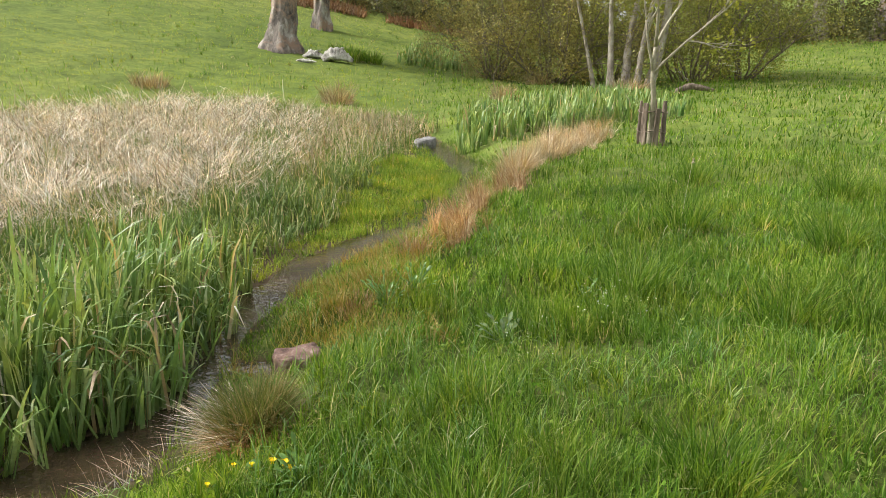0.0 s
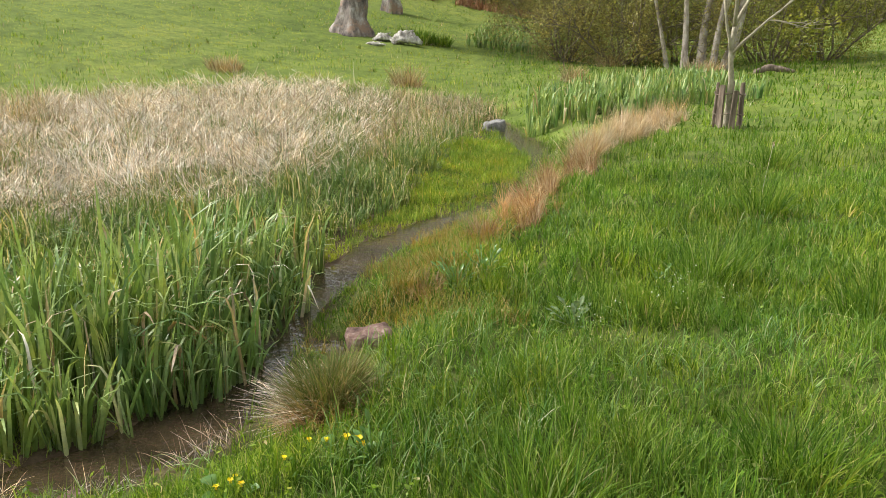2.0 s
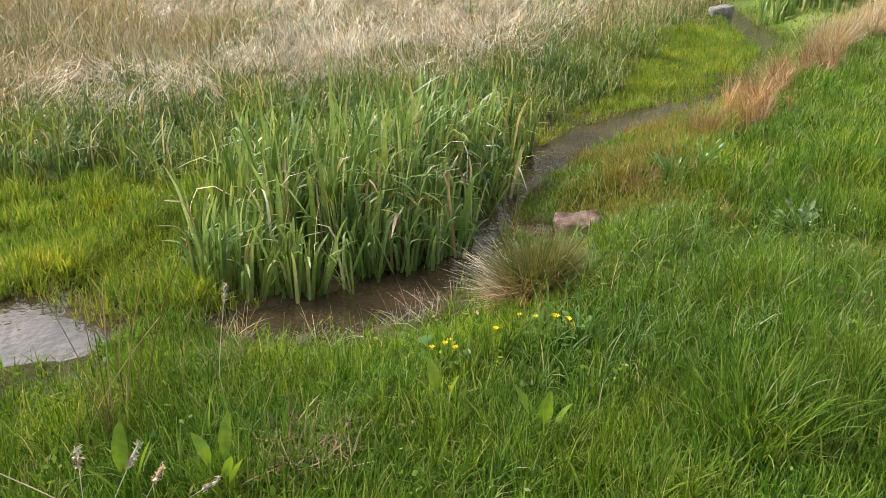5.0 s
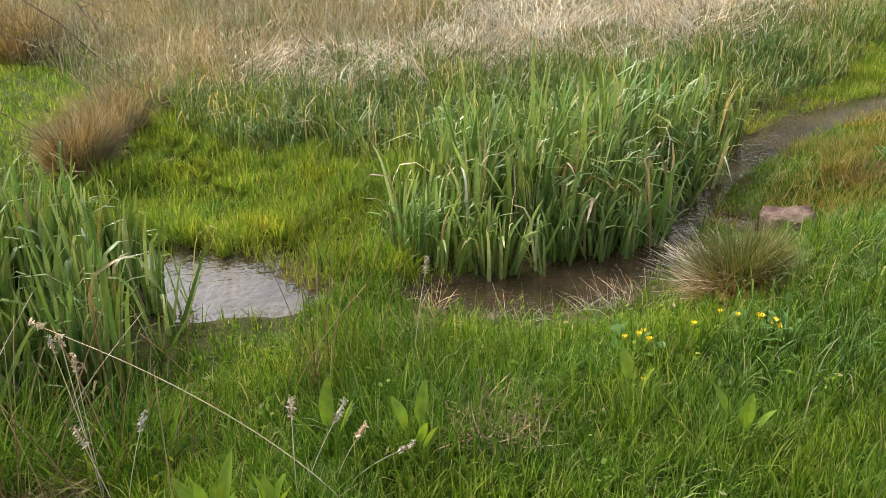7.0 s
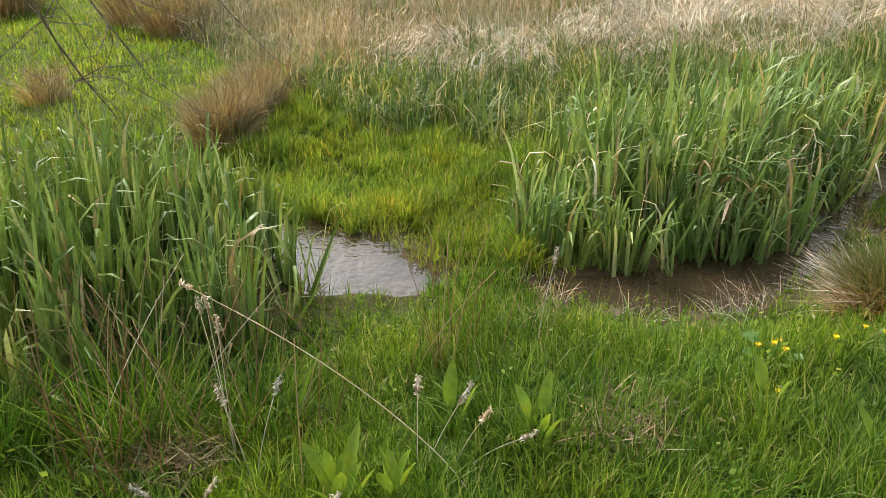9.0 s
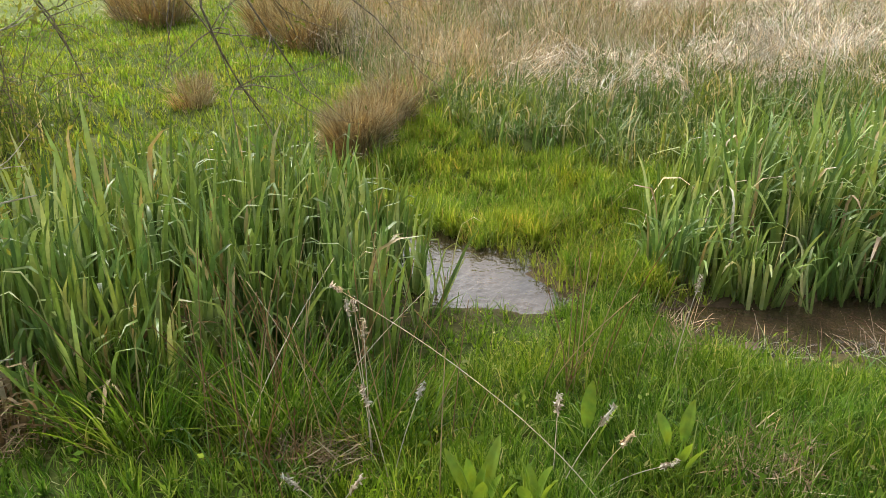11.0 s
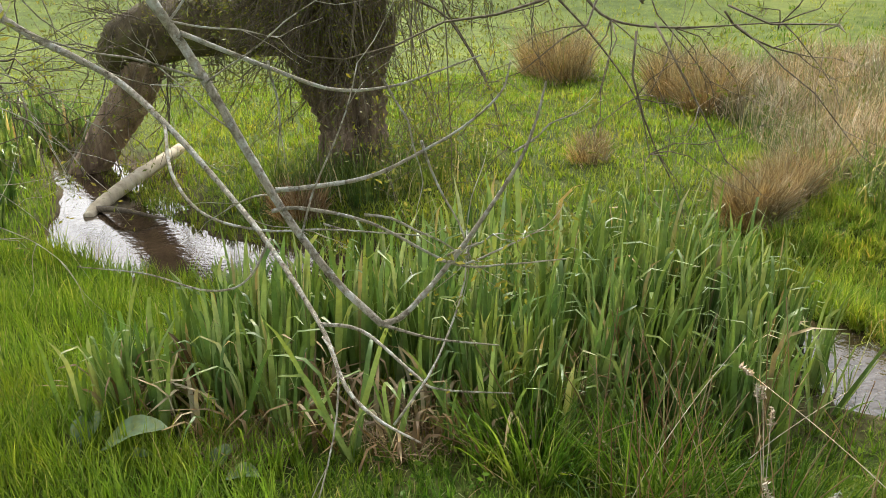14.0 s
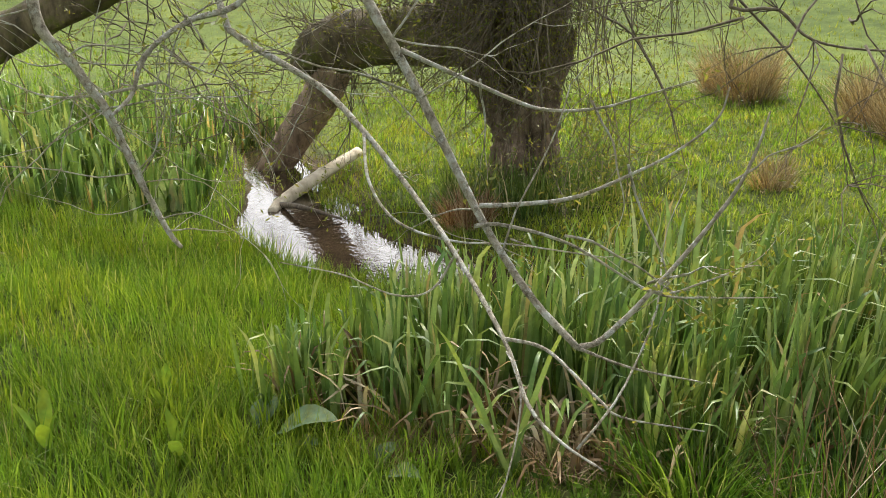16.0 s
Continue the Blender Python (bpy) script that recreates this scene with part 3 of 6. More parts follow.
TURF = {"meadow": [], "lawn": [], "wet": [], "fresh": []}
for n, near, far, a0, a1, w, segs in ((52000, 1.0, 5.0, -38, 128, .006, 3), (96000, 1.0, 5.0, -38, 128, .0054, 2), (128000, 5.0, 14.0, -36, 125, .0100, 2), (56000, 4.3, 9.5, -36, 34, .0068, 2), (122000, 14.0, 60.0, -34, 122, .029, 1), (9000, 0.5, 9.0, 128, 322, .02, 2), (7000, 0.05, 1.1, -38, 322, .007, 2)):
    x, y = scatter(n, near, far, a0, a1, 0.6 if near < 4 else 0.25 if near < 9 else 0.9)
    x, y = tufted(x, y, 0.09 if near < 2 else 0.22 if near < 8 else 0.5, 0.75 if near < 2 else 0.35)
    z, d = zone(x, y)
    r = np.hypot(x, y)
    lush = field(x, y, 0.55, 2) * 0.55 + field(x, y, 0.2, 4) * 0.45
    grow = 1 + np.maximum(r - 14, 0) * 0.002
    sw = (z == 1) & (y < -0.6 + 0.5 * field(x, y, .5)) & (x < -1.2)
    z[sw] = 7
    m = z == 1
    hm = (0.07 + 0.20 * lush ** 1.6) * (0.36 + 0.64 * smooth(d / 0.7)) * (0.6 + 0.4 * smooth((x + 2.2) / 1.0 + (y < -1.6))) * grow
    TURF["meadow"].append(turf(x[m], y[m], hm[m], np.full(m.sum(), w) * (1 + r[m] * (0.0 if near < 2 else 0.02)), segs))
    m = z == 0
    TURF["lawn"].append(turf(x[m], y[m], (0.05 + 0.15 * lush[m] ** 2) * grow[m], np.full(m.sum(), w), segs))
    m = z == 7
    TURF["fresh"].append(turf(x[m], y[m], 0.09 + 0.14 * lush[m], np.full(m.sum(), w), segs, 0.25, 1.0))
    m = (z == 2) | ((z == 6) & (rng.random(n) < 0.25) & (r < 7))
    TURF["wet"].append(turf(x[m], y[m], 0.05 + 0.11 * lush[m], np.full(m.sum(), w), segs, 0.4, 1.3))
x, y = over(WET_A, 23000)
x, y = tufted(x, y, 0.13, 0.6)
m = to_brook(x, y)[0] > -0.09
TURF["wet"].append(turf(x[m], y[m], 0.06 + 0.16 * field(x[m], y[m], .22) ** 1.3, np.full(m.sum(), .0075), 3, 0.4, 1.3))
x, y = rng.uniform(-6.2, -1.4, 24000), rng.uniform(-5.2, -.5, 24000)
z, d = zone(x, y)
x, y = tufted(x, y, 0.13, 0.8)
m = (z == 1) & (d > .02) & (y < -.75 + .5 * field(x, y, .5))
TURF["fresh"].append(turf(x[m], y[m], 0.13 + 0.14 * field(x[m], y[m], .35), np.full(m.sum(), .0075), 3, 0.25, 0.8))
x, y = over(WET_B, 12000)
m = to_brook(x, y)[0] > -0.04
TURF["wet"].append(turf(x[m], y[m], 0.06 + 0.11 * field(x[m], y[m], .6), np.full(m.sum(), .012), 2, 0.3, 1.0))
x, y = rng.uniform(-3.4, 1.4, 70000), rng.uniform(1.2, 17.0, 70000)
d, bank = to_brook(x, y)
m = (np.abs(d - 0.07) < np.where(y > 8.5, 0.22, 0.10)) & (bank | (y > 8)) & (rng.random(70000) < 0.75)
TURF["meadow"].append(turf(x[m], y[m], 0.05 + 0.10 * field(x[m], y[m], .25, 23) + 0.05 * smooth((y[m] - 5) / 4), np.full(m.sum(), .006), 3, 0.5, 1.6))
x, y = rng.uniform(-2.3, .5, 15000), rng.uniform(.9, 2.7, 15000)
x, y = tufted(x, y, 0.12, 0.55)
d, bank = to_brook(x, y)
m = bank & (d > .2)
TURF["meadow"].append(turf(x[m], y[m], (0.08 + 0.13 * field(x[m], y[m], .4, 31)) * (0.55 + 0.45 * smooth(d[m] / .7)), np.full(m.sum(), .0045), 3, 0.4, 1.5))
# the overgrown neck between brook and pool, and the fresh grass about the willow
x, y = rng.uniform(-2.85, -2.0, 6000), rng.uniform(2.0, 2.85, 6000)
m = (np.abs(y - 2.47 + 0.75 * (x + 2.4)) < 0.24 + .1 * field(x, y, .2)) & (x > -2.6 + .15 * field(x, y, .2)) & (x < -2.06)
TURF["meadow"].append(turf(x[m], y[m], 0.06 + 0.10 * field(x[m], y[m], .2, 27), np.full(m.sum(), .0055), 3, 0.4, 1.4))
x, y = rng.uniform(-13, -5.2, 24000), rng.uniform(-1.6, 5.5, 24000)
x, y = tufted(x, y, 0.25, 0.45)
m = zone(x, y)[0] == 0
TURF["fresh"].append(turf(x[m], y[m], 0.05 + 0.12 * field(x[m], y[m], .5), np.full(m.sum(), .013), 2, 0.4, 1.3))
x, y = scatter(15000, 2.1, 8.0, -38, 80, 1.0)
x, y = tufted(x, y, 0.24, 0.9)
m = (zone(x, y)[0] == 1) & (field(x, y, 0.7, 51) + 0.3 * field(x, y, .2, 52) > 0.62) & (to_brook(x, y)[0] > .25)
n = m.sum()
stuff("broad_grass", [blades(grown(x[m], y[m]), rng.uniform(.10, .27, n), rng.uniform(.0045, .008, n), rng.uniform(0, 6.283, n), np.abs(rng.normal(.3, .3, n)), rng.uniform(.6, 2.4, n), 4, .5, rng.uniform(-.8, .8, n))],
      COCKSFOOT, "broad-bladed blue-green grass in arching tufts", "grass")
stuff("fresh_grass", TURF["fresh"], FRESH, "bright fresh grass round the willow pool", "grass")
stuff("meadow_grass", TURF["meadow"], MEADOW, "long lush green meadow grass on the bank", "grass")
stuff("grazed_grass", TURF["lawn"], LAWN, "short bright green grazed turf across the valley", "grass")
stuff("wet_grass", TURF["wet"], WETGRASS, "yellow-green wet grass beside the water", "grass")

# dead reeds, matted and pale towards the brook, buff and upright further round
x, y = over(REEDS, 104000)
r = np.hypot(x, y)
keep = rng.random(len(x)) < np.clip(8.5 / r, 0.25, 1)
x, y, r = x[keep], y[keep], r[keep]
pale = ((field(x, y, 1.6, 6) * 1.6 - 0.6 + 0.42 * (x + 6.1) + 0.12 * (y - 6)) > 0) & ((y < 8) | (x + 0.17 * y < 1.4 * (field(x, y, 0.8, 7) - 0.6)))
mixed = (y > 8) & (x + 0.17 * y > -1.0)
# matted locks: stems lie one way within a lock, over and under one another, on a lumpy thatch
lay = field(x, y, 1.5, 8) * 11.0 + field(x, y, 0.45, 12) * 5.0
mound = 0.42 * field(x, y, 0.6, 14) ** 1.4 + 0.16 * field(x, y, 0.22, 15)
rim = ~inside(REEDS, x + 0.7, y - 0.7)
green = rng.random(len(x)) < 0.07 + 0.22 * (field(x, y, 0.9, 25) > 0.68) + 0.12 * rim + 0.12 * (~pale) + 0.25 * mixed
flat = rng.random(len(x))
for nm, m, mat, h, lab in (("pale_reeds", pale & ~green, STRAW, 0.50, "pale bleached dead reeds, bent and matted"),
                           ("buff_reeds", ~pale & ~green, BUFF, 0.62, "buff-brown dead marsh grass standing thick"),
                           ("reed_shoots", green, SEDGE, 0.42, "green sedge shoots among the dead reeds")):
    n = m.sum()
    # some lie flat on the thatch, some stand and are broken over, the rest are upright
    lying, broken = flat[m] < (0.76 if mat is STRAW else 0.2 if mat is BUFF else 0.0), flat[m] > (0.80 if mat is STRAW else 0.6 if mat is BUFF else 2.0)
    base = grown(x[m], y[m])
    base[:, 2] += np.where(lying, mound[m] * rng.random(n) ** 0.6, 0)
    tilt = np.where(lying, rng.normal(1.2, 0.3, n), np.abs(rng.normal(0.2, 0.35, n)))
    bend = np.where(lying, rng.normal(0.3, 0.6, n), np.where(broken, rng.uniform(1.1, 2.3, n), rng.uniform(0.1, 0.9, n)))
    az = np.where(lying | broken, lay[m] + rng.normal(0, 0.75, n), rng.uniform(0, 6.283, n))
    stuff(nm, [blades(base, h * rng.uniform(0.45, 1.15, n) * (0.5 + 0.8 * field(x[m], y[m], 0.6, 1)), (0.0032 + 0.00052 * r[m]) * rng.uniform(0.6, 1.5, n),
                     az, tilt, bend, 4 if mat is STRAW else 3, 0.5, rng.uniform(-1.5, 1.5, n), kink=rng.uniform(0.3, 0.75, n))], mat, lab, "reeds")

# rougher tufts over the far slopes
x, y = scatter(32000, 17, 58, -34, 60, 1.3)
x, y = tufted(x, y, 1.3, 0.97)
m = (zone(x, y)[0] >= 0) & (zone(x, y)[0] <= 1) & (field(x, y, 5, 44) > 0.32)
for nm, k, mat, lab in (("rough_tufts", rng.random(len(x)) < 0.72, MEADOW, "rough green tufts on the far pasture"), ("dry_tufts", rng.random(len(x)) < 0.14, BUFF, "dry straw tufts on the far pasture")):
    i = m & k
    n = i.sum()
    stuff(nm, [blades(grown(x[i], y[i]), rng.uniform(.08, .26, n), rng.uniform(.012, .028, n), rng.uniform(0, 6.283, n), np.abs(rng.normal(.2, .35, n)), rng.uniform(.1, 1.1, n), 2, .6, rng.uniform(-1, 1, n))], mat, lab, "grass")

# sedges behind the irises
x, y = over(SEDGES, 7600)
x, y = tufted(x, y, 0.16, 0.7)
n = len(x)
tall = np.where(y > 4.6, 0.8, 1.0) * (0.7 + 0.6 * field(x, y, 0.4, 29))
stuff("sedges", [blades(grown(x, y), tall * rng.uniform(0.22, 0.48, n), rng.uniform(0.009, 0.019, n), rng.uniform(0, 6.283, n), np.abs(rng.normal(0.1, 0.25, n)),
                        rng.uniform(0.4, 2.3, n), 5, 0.45, rng.uniform(-.8, .8, n), kink=rng.uniform(0.35, 0.85, n))], SEDGE, "dark green arching sedge leaves with dry tips", "sedge")

# russet strip along the bank
x, y = over(RUSSETS, 17000)
near_end = y + 2.2 * (field(x, y, 0.8, 61) - 0.5) < 10.0
thin = field(x, y, 0.45, 62) > 0.32
x, y = tufted(x, y, 0.26, 0.8)
lean = field(x, y, 0.3, 64) * 13
for nm, m, mat, tall, lab in (("russet_grass", near_end & thin, RED_GRASS, 0.50, "reddish-brown dead grass standing along the brook"), ("pale_grass", ~near_end & (thin | (y > 12.5)), RUSSET, 0.60, "pale tan dead grass standing along the brook")):
    n = m.sum()
    stuff(nm, [blades(grown(x[m], y[m]), rng.uniform(0.35, 1.0, n) ** 1.5 * tall * (0.45 + 0.9 * field(x[m], y[m], .35, 63)), rng.uniform(0.004, 0.009, n), lean[m] + rng.normal(0, 0.8, n), np.abs(rng.normal(0.28, 0.35, n)),
                      rng.uniform(0.1, 1.5, n), 3, 0.6, rng.uniform(-1, 1, n))], mat, lab, "grass")


x, y = rng.uniform(-1.25, 0.5, 16000), rng.uniform(4.2, 8.2, 16000)
d, bank = to_brook(x, y)
m = bank & (d > 0.02) & (d < 1.0) & (field(x, y, 0.5, 33) > 0.56)
x, y = x[m], y[m]
n = len(x)
stuff("tawny_grass", [blades(grown(x, y), rng.uniform(0.08, 0.2, n), rng.uniform(0.003, 0.007, n), rng.uniform(0, 6.283, n), np.abs(rng.normal(0.3, 0.4, n)),
                             rng.uniform(0.1, 1.2, n), 3, 0.6, rng.uniform(-1, 1, n))], TAWNY, "tawny dead tufts in the bank's green grass", "grass")


# ---------- irises ----------
def from_edge(poly, x, y):
    """Distance to the outline of poly."""
    best = np.full(np.shape(x), 1e9)
    for (x0, y0), (x1, y1) in zip(poly, poly[1:] + poly[:1]):
        dx, dy = x1 - x0, y1 - y0
        t = np.clip(((x - x0) * dx + (y - y0) * dy) / (dx * dx + dy * dy), 0, 1)
        best = np.minimum(best, np.hypot(x - x0 - t * dx, y - y0 - t * dy))
    return best


def iris_field(poly, fans, tall, seglen=8, wide=0.031, low=0.55, droop=0.5):
    """Fans of sword leaves, shorter towards the edge of the bed; about half of the leaves are bent over near the tip."""
    fx, fy = over(poly, fans)
    keep = field(fx, fy, 0.35, 2) > 0.2
    fx, fy = fx[keep], fy[keep]
    count = rng.integers(5, 10, len(fx))
    x, y, fan = np.repeat(fx, count), np.repeat(fy, count), np.repeat(rng.uniform(0, 3.1416, len(fx)), count)
    size = np.repeat(rng.uniform(0.72, 1.08, len(fx)), count)
    n = len(x)
    u = rng.uniform(-1, 1, n)
    x, y = x + 0.055 * u * np.cos(fan) + rng.normal(0, 0.012, n), y + 0.055 * u * np.sin(fan) + rng.normal(0, 0.012, n)
    z = np.maximum(height(x, y), -0.05)
    bent = rng.random(n) < droop
    bend = np.where(bent, rng.uniform(0.9, 2.5, n), rng.uniform(0.0, 0.5, n))
    edge = low + (1 - low) * smooth(from_edge(poly, x, y) / 0.45)
    long = tall * edge * size * (1.08 - 0.38 * np.abs(u) ** 1.5) * rng.uniform(0.62, 1.08, n) * (0.74 + 0.26 * smooth((y + 0.7) / 1.5))
    az = np.where(rng.random(n) < 0.35, 0.5, np.where(u > 0, fan, fan + 3.1416)) + rng.normal(0, 0.4, n)
    return blades(np.stack([x, y, z - .02], 1), long, wide * rng.uniform(0.65, 1.25, n) * (0.6 + 0.4 * edge), az,
                  0.03 + 0.26 * np.abs(u) * rng.random(n) + np.abs(rng.normal(0, 0.06, n)), bend, seglen, 0.36, rng.normal(0, 0.7, n), 0.25, kink=rng.uniform(1.1 - droop, 0.94, n))


stuff("iris_bed", [iris_field(IRIS_A, 350, 0.9, low=0.56)], IRIS, "dense bed of yellow flag iris leaves standing in the brook", "iris")
stuff("iris_bed", [iris_field(IRIS_B, 480, 0.88, low=0.68, droop=0.36)], IRIS, "dense dark green iris leaves with withered tips by the pool", "iris")
x, y = over([(-6.6, -.35), (-6.4, .3), (-6.7, 1.2), (-7.4, 1.5), (-8.2, 1.2), (-7.6, .2), (-7.5, -.5)], 1100)
n = len(x)
stuff("waterside_sedge", [blades(grown(x, y), rng.uniform(0.15, 0.42, n), rng.uniform(0.008, 0.018, n), rng.uniform(0, 6.283, n), np.abs(rng.normal(0.05, 0.2, n)),
                                 rng.uniform(0.1, 1.0, n), 4, 0.5, rng.uniform(-.6, .6, n))], SEDGE, "dark green rank growth at the willow's foot", "sedge")
stuff("iris_bed", [iris_field(IRIS_C, 500, 0.95, 4, 0.046, 0.75)], IRIS, "dark iris bed in the shade below the willow", "iris")
stuff("iris_bed", [iris_field(IRIS_FAR, 480, 0.76, 4, 0.052, 0.85)], IRIS, "far iris bed beside the brook", "iris")


LEAF_KINDS = []
for i in range(10):
    one = np.array([0.0])
    v, f = blades(np.zeros((1, 3)), one + 0.62 + 0.03 * i, one + 0.026 + 0.001 * i, one, one + 0.03 * i, one + (0.35 if i % 3 == 0 else 1.1 + 0.14 * i), 8, 0.36, one + 0.35 * i - 1.5, 0.25, kink=one + 0.6 + 0.03 * i)
    LEAF_KINDS.append(mesh_of("iris_leaf", v, f, IRIS_ONE))


def iris_plant(x, y, seed, label, group, scale=1.0):
    """A fan of sword leaves from one root."""
    g = np.random.default_rng(seed)
    z = max(float(height(np.array([x]), np.array([y]))[0]), -0.04) - 0.02
    t = thing("iris_plant", (x, y, z), label, "iris", group)
    fan = g.uniform(0, 3.14)
    for i in range(g.integers(6, 9)):
        ob = new("leaf", LEAF_KINDS[g.integers(0, 10)])
        ob.parent = t
        u = g.uniform(-1, 1)
        ob.matrix_basis = Matrix.Translation((0.05 * u * math.cos(fan), 0.05 * u * math.sin(fan), 0)) @ Matrix.Rotation(g.uniform(0, 6.283), 4, "Z") @ Matrix.Rotation(g.normal(0, 0.16), 4, "X") @ Matrix.Rotation(abs(g.normal(0, 0.14)), 4, "Y") @ Matrix.Scale(scale * g.uniform(0.5, 1.06), 4)
    return t


def along(line, step, jitter, seed):
    g = np.random.default_rng(seed)
    for (x0, y0), (x1, y1) in zip(line, line[1:]):
        n = max(1, int(math.hypot(x1 - x0, y1 - y0) / step))
        for k in range(n):
            yield x0 + (x1 - x0) * (k + .5) / n + g.normal(0, jitter), y0 + (y1 - y0) * (k + .5) / n + g.normal(0, jitter)


for i, (x, y) in enumerate(along([(-2.78, 3.3), (-2.15, 3.0), (-1.78, 3.15), (-1.56, 3.6), (-1.5, 4.3), (-1.53, 5.2), (-1.6, 5.9)], 0.15, 0.04, 1)):
    iris_plant(x, y, 2000 + i, "green flag iris fan rooted at the brook's edge", "iris plants along the brook", 0.66)
for i, (x, y) in enumerate(along([(-3.1, -1.05), (-2.78, -.5), (-2.68, .05), (-2.68, .6), (-2.73, 1.1), (-2.83, 1.7), (-3.05, 2.05)], 0.15, 0.05, 2)):
    iris_plant(x, y, 3000 + i, "green flag iris fan at the edge of the pool bed", "iris plants by the pool", 0.75)


# ---------- trees ----------
def ground_z(x, y):
    return float(height(np.array([x]), np.array([y]))[0])


def grow(start, way, length, radius, depth, g, stems, tips, wander=0.25, up=0.05, kids=(3, 4), sides=6, shrink=0.62):
    """A stem that wanders, with side stems from its outer part; the ends go to tips."""
    p, d = [np.array(start, float)], np.array(way, float)
    d /= np.linalg.norm(d)
    steps = 4
    for k in range(steps):
        d = d + g.normal(0, wander, 3) + (0, 0, up)
        d /= np.linalg.norm(d)
        p.append(p[-1] + d * length / steps)
    end = radius * 0.55 if depth else radius * 0.25
    stems.append((p, np.linspace(radius, end, steps + 1), max(3, sides)))
    if depth == 0:
        tips += p[2:]
        return
    for c in range(g.integers(kids[0], kids[1] + 1)):
        k = g.integers(3, steps + 1)
        w = d + g.normal(0, 0.5, 3)
        grow(p[k], w, length * shrink * g.uniform(0.8, 1.2), radius * 0.5, depth - 1, g, stems, tips, wander, up, kids, max(3, sides - 2), shrink)
    grow(p[-1], d, length * shrink, end, depth - 1, g, stems, tips, wander, up, kids, max(3, sides - 1), shrink)


def tubes(stems, seed=0, rough=0.06, lengthways=2):
    return joined([tube(p, r, s, rough if s > 5 else 0.0, seed + i, lengthways) for i, (p, r, s) in enumerate(stems)])


def foliage(tips, per, spread, size, g, narrow=0.45, hang=0.0, corners=4):
    """Small pointed leaves scattered about the ends of twigs."""
    tips = np.repeat(np.array(tips), per, axis=0)
    n = len(tips)
    at = tips + g.normal(0, spread, (n, 3))
    a = g.normal(0, 1, (n, 3)) + (0, 0, -hang)
    a /= np.linalg.norm(a, axis=1)[:, None]
    b = np.cross(a, g.normal(0, 1, (n, 3)))
    b /= np.linalg.norm(b, axis=1)[:, None] + 1e-9
    s = (size * g.uniform(0.6, 1.4, n))[:, None]
    if corners == 3:
        v = np.stack([at - a * s * .5 - b * s * narrow * .5, at - a * s * .2 + b * s * narrow * .5, at + a * s * .5], 1).reshape(-1, 3)
        return v, [np.arange(3 * n).reshape(n, 3)]
    v = np.stack([at - a * s * .5, at + b * s * narrow * .5, at + a * s * .5, at - b * s * narrow * .5], 1).reshape(-1, 3)
    return v, [np.arange(4 * n).reshape(n, 4)]


def tree(name, x, y, stems_spec, seed, bark, leaf, label, category, per, spread, size, sink=0.1, narrow=0.6, wander=0.2, kids=(3, 4), group="", shrink=0.62):
    """stems_spec: rows of offset x, y, lean x, y, length, radius, depth. Trunk pieces, thin boughs and a crown of single leaves."""
    g = np.random.default_rng(seed)
    z = ground_z(x, y)
    t = thing(name, (x, y, z), label, category, group)
    tips = []
    for ox, oy, lx, ly, length, radius, depth in stems_spec:
        stems = []
        p0 = (x + ox, y + oy, ground_z(x + ox, y + oy) - sink)
        grow(p0, (lx, ly, 1.0), length, radius, depth, g, stems, tips, wander, 0.06, kids, 10, shrink)
        first = stems[0]
        first[1][0] *= 1.35
        tv, tf = tube(first[0], first[1], 14 if radius < 0.4 else 36, 0.07, seed, 4 if radius < 0.4 else 10)
        if radius > 0.4:
            # buttresses, burrs and a torn hollow
            a, hgt = np.arctan2(tv[:, 1] - y, tv[:, 0] - x), tv[:, 2] - z
            k = 1 + 0.14 * np.sin(a * 5 + seed) * np.exp(-hgt / 0.8) + 0.10 * np.sin(a * 6 + hgt * 1.7) * np.sin(hgt * 2.6 + seed) + 0.05 * np.sin(a * 17 - hgt * 3)
            k = k - 0.30 * np.exp(-((a + 1.9) / 0.35) ** 2 - ((hgt - 1.7) / 0.7) ** 2)
            tv[:, 0], tv[:, 1] = x + (tv[:, 0] - x) * k, y + (tv[:, 1] - y) * k
        part("trunk", (tv, tf), bark, t)
        part("bough", tubes(stems[1:], seed, 0.06, 1), bark, t, kind="stuff")
    if per:
        part("crown", foliage(tips, per, spread, size, g, narrow), leaf, t, kind="stuff")
    return t


